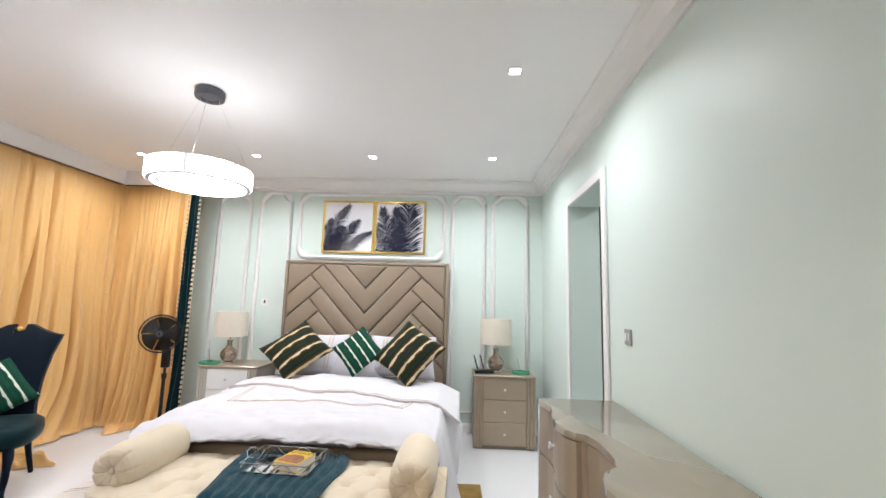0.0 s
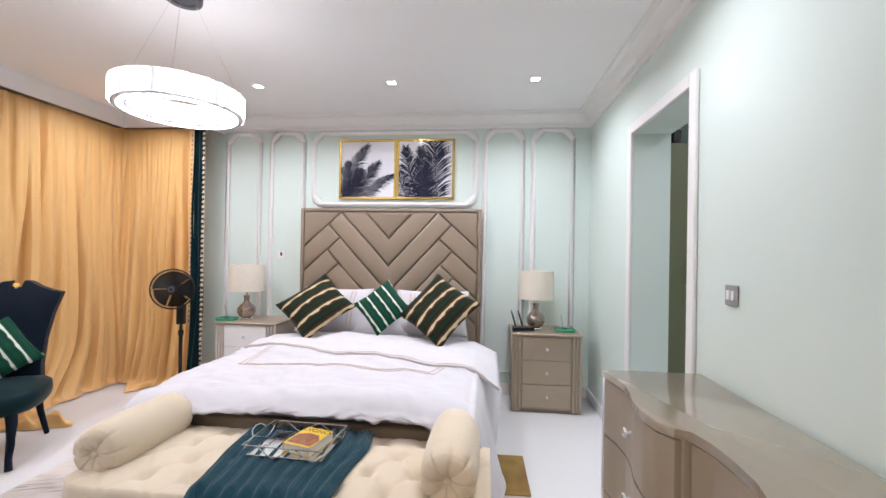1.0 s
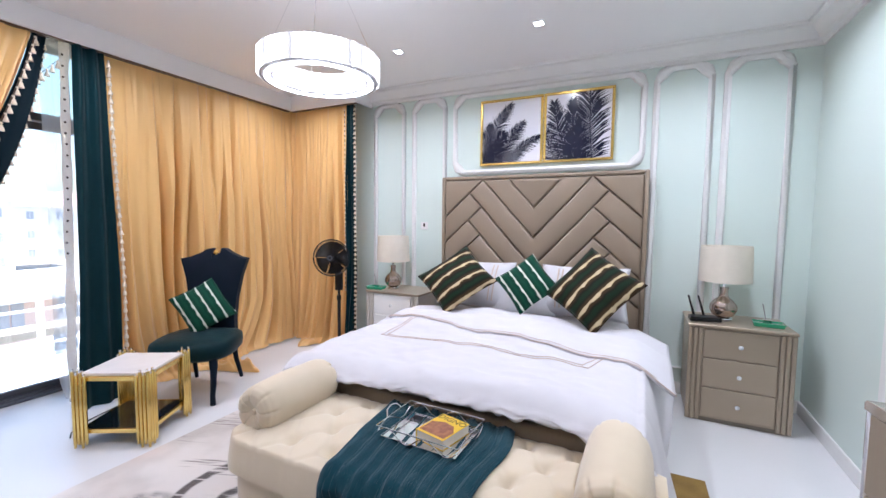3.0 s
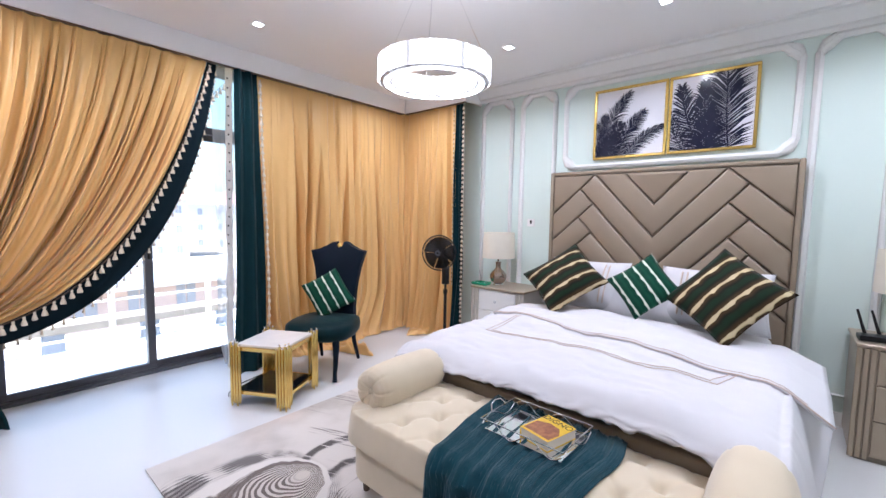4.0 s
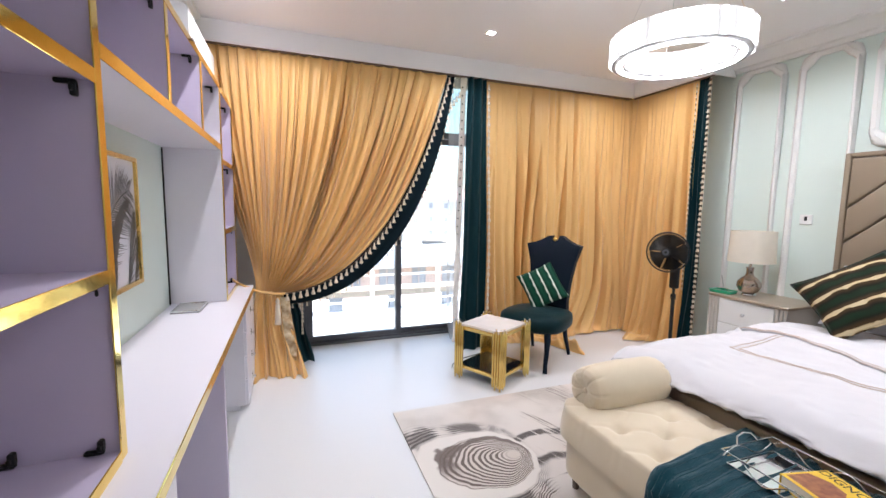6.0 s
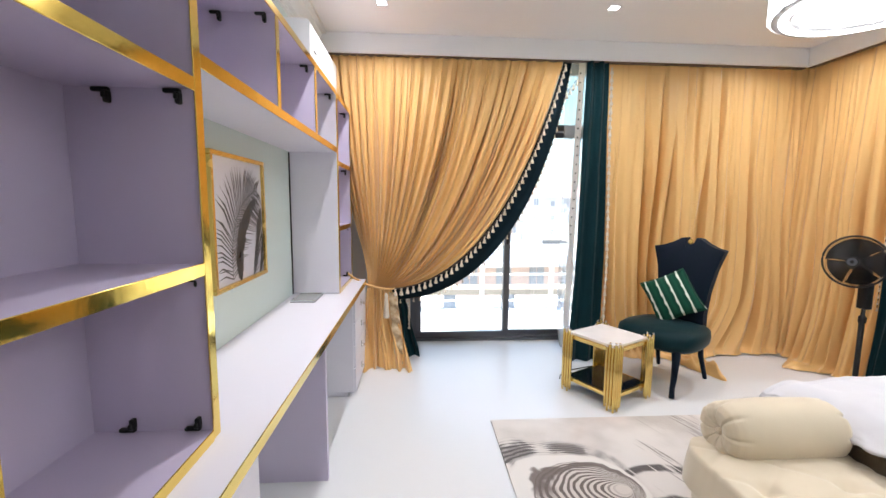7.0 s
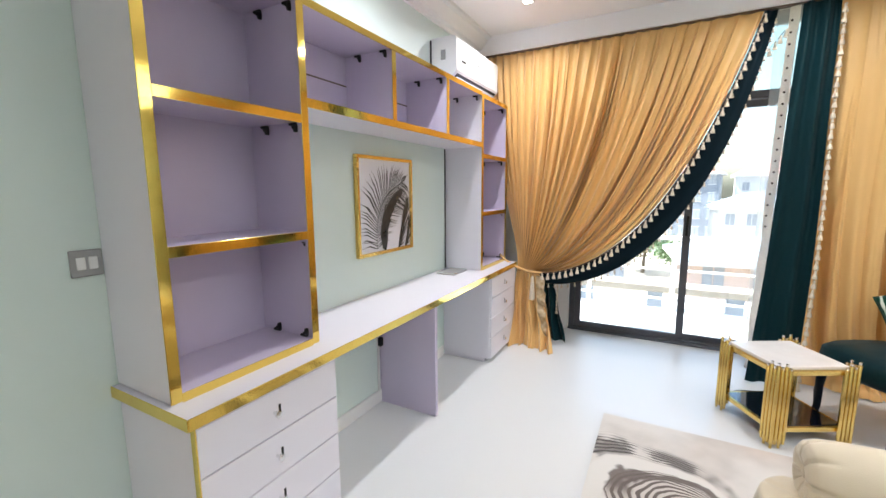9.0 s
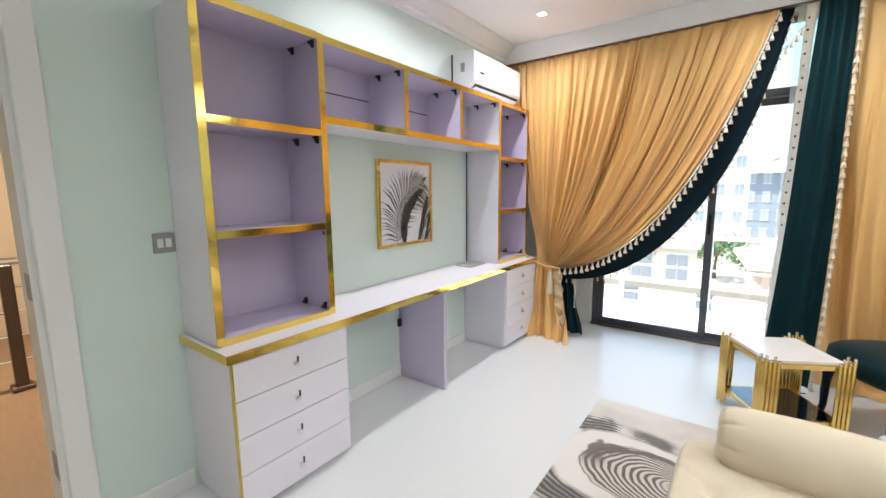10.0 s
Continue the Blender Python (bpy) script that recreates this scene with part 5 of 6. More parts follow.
def duvet_fn(u, v):
    """u across, v from foot to head; both edges roll over and hang."""
    wide, side_l, side_r, r = DXR - DXL, 0.34, 0.50, 0.09
    y = DYF + (DYB - DYF) * max(0.0, (v - 0.07) / 0.93)
    front = max(0.0, 0.07 - v) / 0.07
    hem = 0.53 if y < 3.85 else 0.53 - 0.30 * min(1, (y - 3.85) / 0.2)
    s = -side_l + u * (wide + side_l + hem)
    if s < 0:
        k = -s / side_l
        x = DXL - 0.03 * math.sin(min(1, k * 4) * 1.57) - 0.06 * k - 0.025 * math.sin(y * 9 + 2 * wob(y * 2)) * k
        z = duvet_top(DXL, y) - 0.05 * min(1, k * 5) ** 2 - (side_l - 0.03) * k
    elif s > wide:
        k = (s - wide) / hem
        x = DXR + 0.05 * math.sin(min(1, k * 4) * 1.57) + 0.11 * k ** 1.2 + 0.03 * math.sin(y * 8 + 2 * wob(y * 2, 4)) * k
        z = duvet_top(DXR, y) - 0.05 * min(1, k * 5) ** 2 - (hem - 0.01) * k
    else:
        x = DXL + s
        edge = min(s, wide - s)
        z = duvet_top(x, y) - 0.05 * max(0, 1 - edge / r) ** 2 * 0.5
    yf = y
    if y < DYF + 0.12 and front == 0:
        z -= 0.05 * (1 - (y - DYF) / 0.12) ** 2
    if front:
        yf = DYF - 0.03 * math.sin(front * 1.57) - (0.012 * wob(x * 7, front) + 0.022 * wob(x * 19, front * 2, 3)) * front
        z -= 0.05 + (0.032 + 0.016 * wob(x * 3, 8) + 0.016 * wob(x * 13, 5)) * front
    return (x, yf, max(z, 0.06))


duvet = thing("duvet", "white cotton duvet with beige stitched border, spread over the bed", "duvet")
part("cover", sheet(duvet_fn, 150, 130, 0.02), M["linen"], duvet, smooth=180)


def on_duvet(x, y, lift=0.006):
    return (x, y, duvet_top(x, y) + lift)


def stitched(pts, r=0.0024, name="stitching"):
    dense = []
    for a, b in zip(pts, pts[1:]):
        k = max(2, int((Vector(b) - Vector(a)).length / 0.03))
        dense += [on_duvet(a[0] + (b[0] - a[0]) * i / k, a[1] + (b[1] - a[1]) * i / k) for i in range(k)]
    dense.append(on_duvet(*pts[-1]))
    part(name, tube(dense, r, 5), M["beige"], duvet, "beige embroidered line")


for d in (0.0, 0.032):
    stitched([(-1.04 + d, 3.90), (-1.05 + d, 3.50 + d), (0.27 - d, 3.49 + d), (0.34 - d, 3.72)])


def fold_fn(u, v):
    """The turned-back top of the duvet."""
    x = DXL - 0.10 + u * (DXR - DXL + 0.26)
    y0 = 3.755 - 0.20 * min(x, 0.62) + 0.04 * wob(x * 1.6, 2.2)
    y = y0 + (4.42 - y0) * v
    cx = min(max(x, DXL + 0.02), DXR - 0.02)
    z = duvet_top(cx, min(y, 4.38)) + 0.010 + 0.018 * math.sin(math.pi * min(v * 1.4, 1)) + 0.005 * wob(x * 4, y * 6, 9)
    over = abs(x - cx)
    z -= 0.45 * over + 0.25 * over * (1 - v)
    return (x, y, z)


part("turned_back_top", sheet(fold_fn, 90, 24, 0.014), M["linen"], duvet, smooth=180)
part("piping", tube([tuple(Vector(fold_fn(i / 90, 0)) + Vector((0, -0.004, 0.002))) for i in range(91)], 0.0029, 6), M["beige"], duvet, "taupe piped hem")
part("stitching", tube([tuple(Vector(fold_fn(i / 90, 0.035)) + Vector((0, 0, 0.004))) for i in range(4, 87)], 0.002, 5), M["beige"], duvet, "beige embroidered line")


# pillows and cushions
def cushion_mesh(w, h, t, n=26, sharp=0.82, seed=0):
    """A stuffed square: thick in the middle, pinched at the edge, with drawn-in sides and pointed corners."""
    bm = bmesh.new()
    front, back = {}, {}
    for i in range(n + 1):
        for j in range(n + 1):
            u, v = 2 * i / n - 1, 2 * j / n - 1
            x = w / 2 * u * (1 - (1 - sharp) * 0.45 * (1 - v * v))
            y = h / 2 * v * (1 - (1 - sharp) * 0.45 * (1 - u * u))
            k = max(0, (1 - u * u)) ** 0.55 * max(0, (1 - v * v)) ** 0.55
            wr = 0.010 * wob(u * 2.5, v * 2.5, seed) * k
            rim = i in (0, n) or j in (0, n)
            front[i, j] = bm.verts.new((x, y, t / 2 * k + wr))
            back[i, j] = front[i, j] if rim else bm.verts.new((x, y, -t / 2 * k + wr))
    for i in range(n):
        for j in range(n):
            bm.faces.new((front[i, j], front[i + 1, j], front[i + 1, j + 1], front[i, j + 1]))
            bm.faces.new((back[i, j], back[i, j + 1], back[i + 1, j + 1], back[i + 1, j]))
    return bm


def cushion(name, w, h, t, at, mat, label, seed=0, category="cushion", group=""):
    c = thing(name, label, category, group, at=at)
    part("cover", cushion_mesh(w, h, t, seed=seed), M[mat], c, smooth=180)
    pts = []
    for k in range(48):
        a = k / 12
        s, e = int(a), a - int(a)
        u, v = ((-1 + 2 * e, -1), (1, -1 + 2 * e), (1 - 2 * e, 1), (-1, 1 - 2 * e))[s]
        pts.append((w / 2 * u * (1 - 0.081 * (1 - v * v)), h / 2 * v * (1 - 0.081 * (1 - u * u)), 0))
    part("piping", tube(pts, 0.004, 6, closed=True), M[mat], c)
    return c


for x, sd in ((-0.86, 1), (0.08, 2)):
    c = cushion("pillow", 0.70, 0.46, 0.17, pose(x, 4.74, 0.835, 60, 0, 2 * sd - 3), "linen", "white cotton pillow with beige embroidered bars", sd, "pillow", "bed pillows")
    for bx in (-0.20, -0.165, 0.165, 0.20):
        part("embroidered_bar", tube([(bx, -0.17 + 0.34 * i / 10, 0.087 * max(0, 1 - (bx / 0.35) ** 2) ** 0.55 * max(0, 1 - ((-0.17 + 0.34 * i / 10) / 0.23) ** 2) ** 0.55 + 0.003) for i in range(11)], 0.006, 6), M["beige"], c, "beige embroidered bar")
cushion("pillow", 0.60, 0.40, 0.15, pose(-0.39, 4.70, 0.765, 62, 0, 0), "linen", "white cotton pillow behind the small green cushion", 5, "pillow", "bed pillows")
cushion("cushion", 0.52, 0.49, 0.17, pose(-0.935, 4.47, 0.905, 50, 0, 8) @ pose(0, 0, 0, 0, 0, 43), "cushion_dark", "dark green and brown cushion with wavy gold stripes", 11, group="bed cushions")
cushion("cushion", 0.52, 0.51, 0.17, pose(0.185, 4.43, 0.915, 55, 0, -6) @ pose(0, 0, 0, 0, 0, 55), "cushion_dark", "dark brown cushion with gold stripes leaning on the pillows", 12, group="bed cushions")
cushion("cushion", 0.37, 0.37, 0.14, pose(-0.315, 4.46, 0.915, 62, 0, 4) @ pose(0, 0, 0, 0, 0, -50), "cushion_green", "small emerald cushion with white wavy stripes", 13, group="bed cushions")


# ---- bench at the foot of the bed ----
bench = thing("bench", "cream velvet tufted bench with bolsters at the bed foot", "bench")
NX0, NX1, NY0, NY1 = -1.135, 0.62, 2.375, 2.955


def corner_in(x, r=0.15, depth=0.085):
    """How far the front edge draws back towards the two rounded corners."""
    e = max(0.0, 1 - min(x - NX0, NX1 - x) / r)
    return depth * e * e


base_front = [(NX0 + 0.01 + (NX1 - NX0 - 0.02) * i / 40, NY0 + 0.015 + corner_in(NX0 + (NX1 - NX0) * i / 40)) for i in range(41)]
part("base", prism(base_front + [(NX1 - 0.01, NY1), (NX0 + 0.01, NY1)], 0.15, 0.36, 0.012), M["cream"], bench, smooth=40)
TUFTS = [(-0.80 + 0.20 * i + (0.10 if j % 2 else 0), NY0 + 0.11 + 0.14 * j) for j in range(4) for i in range(7 if j % 2 == 0 else 6)]


def seat_top(x, y):
    z = 0.475 + 0.012 * (1 - ((y - 2.66) / 0.30) ** 2)
    for tx, ty in TUFTS:
        d2 = (x - tx) ** 2 + (y - ty) ** 2
        if d2 < 0.02:
            z -= 0.034 * math.exp(-d2 / 0.0011)
    # diagonal pleats between the buttons
    a, b = (x + 0.8) / 0.20 + (y - NY0 - 0.11) / 0.28, (x + 0.8) / 0.20 - (y - NY0 - 0.11) / 0.28
    for q in (a, b):
        z -= 0.006 * math.exp(-((q - round(q)) / 0.06) ** 2)
    return z


def seat_fn(u, v):
    x = NX0 + 0.005 + u * (NX1 - NX0 - 0.01)
    k = v * 1.24 - 0.12
    c = corner_in(x)
    y = NY0 + c + (NY1 - NY0 - c) * min(1, max(0, k))
    z = seat_top(x, y) - 0.25 * c
    if k < 0:
        s = -k / 0.12
        y -= 0.022 * math.sin(s * 1.57)
        z -= 0.135 * s
    elif k > 1:
        s = (k - 1) / 0.12
        z -= 0.135 * s
    return (x, y, z)


part("tufted_seat", sheet(seat_fn, 170, 84), M["cream"], bench, smooth=180)
for tx, ty in TUFTS:
    part("button", lathe([(0, 0.006), (0.008, 0.004), (0.010, 0), (0, 0)], 10, Matrix.Translation((tx, ty, seat_top(tx, ty) - 0.002))), M["cream"], bench, smooth=60)
def bolster_fn(cx):
    """A stuffed roll whose ends are gathered in pleats round a button."""
    prof = [(0.012, 0.022), (0.035, 0.008), (0.06, 0.0), (0.085, 0.004), (0.102, 0.018), (0.112, 0.045), (0.116, 0.10), (0.118, 0.25), (0.116, 0.40), (0.111, 0.448), (0.098, 0.468), (0.06, 0.475), (0.012, 0.463)]

    def fn(u, v):
        k = v * (len(prof) - 1)
        i = min(int(k), len(prof) - 2)
        f = k - i
        r = prof[i][0] * (1 - f) + prof[i + 1][0] * f
        t = prof[i][1] * (1 - f) + prof[i + 1][1] * f
        a = 2 * math.pi * u
        end = max(0.0, 1 - t / 0.075, 1 - (0.475 - t) / 0.05) if r > 0.02 else 0.0
        pleat = max(0.0, math.cos(8 * a + cx)) ** 10 * min(1, end * 1.6)
        rr = r - 0.007 * pleat * (r / 0.11) + 0.004 * wob(1.3 * math.cos(a) + t * 5, 1.3 * math.sin(a), cx)
        t += pleat * 0.008 if t < 0.2 else -pleat * 0.008
        return (cx + rr * math.cos(a), NY0 + 0.10 + t, 0.540 + rr * math.sin(a))
    return fn


for cx in (-1.04, 0.45):
    b = part("bolster", sheet(bolster_fn(cx), 120, 48), M["cream"], bench, "round cream velvet bolster with pleated ends", 180)
    part("button", lathe([(0, 0.02), (0.012, 0.016), (0.017, 0), (0, 0)], 12, pose(cx, NY0 + 0.126, 0.540, 90)), M["cream"], b)
    part("arm_panel", boxed(cx - 0.08, cx + 0.08, NY0 + 0.13, NY1, 0.36, 0.465, 0.02, 2), M["cream"], bench, smooth=50)
for x in (NX0 + 0.06, NX1 - 0.06):
    for y in (NY0 + 0.12, NY1 - 0.08):
        part("leg", lathe([(0.016, 0.012), (0.026, 0.16), (0, 0.16)], 10, Matrix.Translation((x, y, 0))), M["seam"], bench, "dark wooden leg")


def throw_fn(u, v):
    """A knitted throw over the seat that hangs down the front."""
    wide = 0.60 + 0.03 * wob(v * 3, 1)
    k = v
    if k < 0.595:
        y = NY1 - 0.005 - k
        x = -0.60 + 0.12 * k + (wide + 0.035 - 0.12 * k) * u + 0.015 * wob(u * 2, k * 4, 3)
        z = seat_top(x, y) * 0.12 + 0.487 * 0.88 + 0.010 + 0.006 * math.sin(u * 55 + 2 * wob(k * 3, u * 2)) + 0.006 * wob(u * 9, k * 9)
        if y < NY0 + 0.04:
            z -= 0.03 * ((NY0 + 0.04 - y) / 0.06) ** 2
        return (x, y, z)
    d = k - 0.595
    x = -0.518 + (wide - 0.047) * u + 0.015 * wob(u * 3, d * 4, 5)
    return (x, NY0 - 0.038 - 0.012 * math.sin(u * 30 + wob(d * 3, u) * 2) - 0.02 * d, 0.455 - d)


throw = thing("throw", "teal ribbed knitted throw draped over the bench", "throw")
part("cloth", sheet(throw_fn, 120, 60, 0.006), M["throw"], throw, smooth=180)
for i in range(26):
    s = 0.02 + i * 0.038
    part("rib", tube([tuple(Vector(throw_fn(s, j / 30)) + (Vector((0, 0, 0.003)) if j / 30 < 0.58 else Vector((0, -0.003, 0)))) for j in range(31)], 0.0065, 5), M["throw"], throw)

# wire tray with a book
TC = pose(-0.272, 2.745, 0.503, 0, 0, -2) @ Matrix.Scale(0.9, 4)
wt = thing("wire_tray", "mirrored tray with a curled silver wire rim on the throw", "tray", at=TC)
part("mirror_base", boxed(-0.19, 0.19, -0.13, 0.13, 0.0, 0.006, 0.002), M["chrome"], wt, "mirror base")
for z in (0.008, 0.06):
    part("wire", tube([(-0.19 - z * 0.3, -0.13 - z * 0.3, z), (0.19 + z * 0.3, -0.13 - z * 0.3, z), (0.19 + z * 0.3, 0.13 + z * 0.3, z), (-0.19 - z * 0.3, 0.13 + z * 0.3, z)], 0.003, 6, closed=True), M["chrome"], wt)
for sg in (1, -1):
    part("wire_wave", tube([(-0.20 + 0.40 * i / 24, sg * (0.137 + 0.008), 0.034 + 0.026 * math.sin(i / 24 * 6.283 * 2)) for i in range(25)], 0.0028, 6), M["chrome"], wt)
    part("wire_wave", tube([(sg * (0.197 + 0.008), -0.137 + 0.274 * i / 16, 0.034 + 0.026 * math.sin(i / 16 * 6.283)) for i in range(17)], 0.0028, 6), M["chrome"], wt)
    part("handle", tube([(sg * 0.208, -0.06, 0.06), (sg * 0.225, -0.04, 0.085), (sg * 0.23, 0, 0.092), (sg * 0.225, 0.04, 0.085), (sg * 0.208, 0.06, 0.06)], 0.0035, 6), M["chrome"], wt)
bk = thing("book", "thick paperback with a yellow and maroon cover lying in the tray", "book", at=TC @ pose(0.06, 0.005, 0.0065, 0, 0, -12) @ Matrix.Scale(0.83, 4))
part("page_block", boxed(-0.092, 0.094, -0.115, 0.115, 0.002, 0.054, 0.002), M["paper"], bk, "cream page block")
cov = part("cover", box(box(boxed(-0.096, 0.097, -0.118, 0.118, 0.054, 0.056, 0.0008), -0.096, 0.097, -0.118, 0.118, 0.0, 0.002, 0.0008), -0.098, -0.0945, -0.118, 0.118, 0.0, 0.056, 0.001), M["yellow"], bk, "yellow cover")
part("cover_picture", prism([(-0.085, -0.10), (0.085, -0.10), (0.09, -0.02), (0.05, 0.035), (-0.02, 0.045), (-0.085, 0.01)], 0.0562, 0.0566), M["maroon"], cov, "maroon cover picture")
lettering("DIGNO", 0.058, pose(0.0, 0.083, 0.0562), M["ink"], "title", cov, 0.0005)

# ---- rug ----
rug = thing("rug", "large cream rug with swirling taupe growth-ring pattern", "rug", at=pose(-0.62, 2.785, 0.0))


def rug_fn(u, v):
    x, y = -1.48 + 2.96 * u, -0.985 + 1.97 * v
    return (x, y, 0.012 + 0.0015 * wob(x * 3, y * 3))


part("carpet_body", sheet(rug_fn, 60, 40, 0.011), M["rug"], rug, smooth=60)
mat_ob = thing("floor_mat", "mustard and brown mottled rug corner under the bed", "rug", at=pose(0.60, 3.56, 0.0, 0, 0, 1))
part("carpet_body", boxed(-0.20, 0.26, -0.24, 0.22, 0.0135, 0.022, 0.003), M["mustard"], mat_ob)


# ---- nightstands and lamps ----
def nightstand(front="champagne", body="champagne"):
    """Local: x across, front at y = 0, back at y = 0.46."""
    n = thing("nightstand", "champagne lacquered three-drawer nightstand with crystal knobs", "nightstand", "nightstands")
    w, d, h = 0.31, 0.46, 0.70
    part("carcass", boxed(-w + 0.012, w - 0.012, 0.022, d, 0.03, h - 0.022, 0.003), M[body], n)
    part("top", boxed(-w, w, 0.0, d, h - 0.022, h, 0.004), M["champagne"], n)
    part("plinth", boxed(-w + 0.02, w - 0.02, 0.03, d - 0.01, 0.0, 0.03), M["champagne_dark"], n)
    for s in (-1, 1):
        for k in range(3):
            x = s * (w - 0.018 - 0.030 * k)
            part("pilaster", boxed(x - 0.013, x + 0.013, 0.004, 0.022, 0.012, h - 0.024, 0.004), M[body], n)
    zs = [0.045, 0.255, 0.465, 0.672]
    for z0, z1 in zip(zs, zs[1:]):
        f = part("drawer", boxed(-w + 0.098, w - 0.098, 0.006, 0.022, z0 + 0.003, z1 - 0.003, 0.003), M[front], n)
        part("knob", lathe([(0, 0), (0.006, 0.0), (0.005, 0.012), (0.013, 0.018), (0.015, 0.027), (0, 0.034)], 10, pose(0, 0.006, (z0 + z1) / 2, 90)), M["crystal"], f, "crystal knob")
    return n


ns = nightstand()
ns.matrix_basis = pose(1.13, 4.60, 0)
ns = nightstand("white", "pale_champagne")
ns.matrix_basis = pose(-1.69, 4.60, 0)
tagged(ns, "champagne nightstand with white drawer fronts beside the bed")


def table_lamp():
    l = thing("table_lamp", "mercury glass gourd lamp with a cream drum shade", "lamp", "bedside lamps")
    part("foot", lathe([(0, 0), (0.055, 0), (0.06, 0.006), (0.055, 0.014), (0, 0.014)], 28), M["chrome"], l, smooth=50)
    part("base", lathe([(0.035, 0.012), (0.07, 0.035), (0.088, 0.075), (0.085, 0.11), (0.06, 0.145), (0.034, 0.165), (0.026, 0.185), (0.026, 0.22), (0.03, 0.24), (0, 0.24)], 32), M["smoke"], l, "smoked mercury glass body", 60)
    part("neck", lathe([(0.012, 0.24), (0.012, 0.33), (0, 0.33)], 12), M["chrome"], l)
    part("shade", lathe([(0.158, 0.282), (0.168, 0.284), (0.160, 0.545), (0.150, 0.545), (0.158, 0.282)], 40), M["shade"], l, "cream linen drum shade", 50)
    part("spider", box(boxed(-0.152, 0.152, -0.003, 0.003, 0.53, 0.534), -0.003, 0.003, -0.152, 0.152, 0.53, 0.534), M["chrome"], l)
    return l


tl = table_lamp()
tl.matrix_basis = pose(1.06, 4.86, 0.70)
copy_thing(tl, pose(-1.81, 4.82, 0.70, 0, 0, 30))

rt = thing("router", "black wireless router with two upright antennas on the nightstand", "router", at=pose(0.925, 4.74, 0.70, 0, 0, 12))
part("body", prism([(-0.10, -0.05), (0.10, -0.05), (0.085, 0.05), (-0.085, 0.05)], 0.004, 0.034, 0.006), M["black"], rt)
for x, a in ((-0.045, -14), (0.02, -16)):
    part("antenna", tube([(x, 0.045, 0.02), (x - 0.02, 0.05, 0.09), (x - 0.045, 0.05, 0.175)], 0.009, 8, taper=[1, 0.9, 0.7]), M["black"], rt)


def green_dish(at, label):
    g = thing("glass_dish", label, "dish", "green glass dishes", at=at)
    part("base", boxed(-0.085, 0.085, -0.055, 0.055, 0.0, 0.022, 0.006, 2), M["green_glass"], g, smooth=50)
    part("rim", tube([(-0.088, -0.058, 0.024), (0.088, -0.058, 0.024), (0.088, 0.058, 0.024), (-0.088, 0.058, 0.024)], 0.004, 6, closed=True), M["green_glass"], g)
    part("stem", tube([(-0.01, 0.02, 0.02), (-0.02, 0.022, 0.08), (-0.035, 0.02, 0.15)], 0.003, 6), M["grey"], g, "thin upright stem")
    part("cap", boxed(-0.03, 0.02, 0.0, 0.035, 0.022, 0.045, 0.004), M["chrome"], g)
    return g


green_dish(pose(1.31, 4.76, 0.70, 0, 0, -6), "green glass dish with a thin stem on the nightstand")
green_dish(pose(-1.94, 4.70, 0.70, 0, 0, 4), "green glass dish beside the bedside lamp")


# ---- dresser ----
DY, DHALF = 2.10, 0.844


def dresser_front(y):
    """Where the serpentine front stands: a hollow middle, a bowed column and a hollow column on each side of it."""
    a = abs(y - DY)
    stops = ((0.0, 1.245), (0.10, 1.240), (0.186, 1.215), (0.194, 1.180), (0.25, 1.142), (0.33, 1.127), (0.43, 1.134), (0.52, 1.155), (0.61, 1.167), (0.70, 1.160), (0.78, 1.142), (0.85, 1.136))
    for (a0, x0), (a1, x1) in zip(stops, stops[1:]):
        if a <= a1:
            return x0 + (x1 - x0) * (a - a0) / (a1 - a0)
    return stops[-1][1]


ys = sorted([DY + DHALF * (i / 48 - 1) for i in range(97)] + [DY - 0.194, DY - 0.186, DY + 0.186, DY + 0.194])
front = [(dresser_front(y), y) for y in ys]
dr = thing("dresser", "long champagne lacquered serpentine dresser with crystal knobs", "dresser")
WX = X1 - 0.016
part("top", prism(front + [(WX, ys[-1]), (WX, ys[0])], 0.840, 0.872, 0.011), M["champagne_top"], dr, "polished champagne top", 40)
part("carcass", prism([(x + 0.030, y) for x, y in front[1:-1]] + [(WX, ys[-2]), (WX, ys[1])], 0.04, 0.842), M["champagne"], dr, smooth=40)
part("plinth", prism([(x + 0.05, y) for x, y in front[2:-2]] + [(WX, ys[-3]), (WX, ys[2])], 0.0, 0.04), M["champagne_dark"], dr)
rows = [(0.06, 0.315), (0.32, 0.575), (0.58, 0.835)]


def curved_front(name, a0, a1, z0, z1):
    yy = [DY + a0 + (a1 - a0) * i / 36 for i in range(37)]
    return part(name, prism([(dresser_front(y) + 0.008, y) for y in yy] + [(dresser_front(y) + 0.028, y) for y in yy[::-1]], z0 + 0.003, z1 - 0.003), M["champagne"], dr, smooth=40)


for sg in (-1, 1):
    for z0, z1 in rows:
        f = curved_front("drawer", *sorted((sg * 0.20, sg * 0.828)), z0, z1)
        y = DY + sg * 0.53
        k = part("knob", lathe([(0, 0), (0.010, 0.0), (0.010, 0.003), (0.005, 0.006), (0.005, 0.022), (0, 0.022)], 10, pose(dresser_front(y) + 0.008, y, (z0 + z1) / 2, 0, -90)), M["crystal"], f, "crystal knob")
        part("ring", tube([(dresser_front(y) - 0.016, y + 0.017 * math.cos(q * 0.5236), (z0 + z1) / 2 + 0.017 * math.sin(q * 0.5236)) for q in range(12)], 0.0055, 6, closed=True), M["crystal"], k, "crystal ring pull", 60)
for z0, z1 in rows:
    curved_front("middle_panel", -0.18, 0.18, z0, z1)
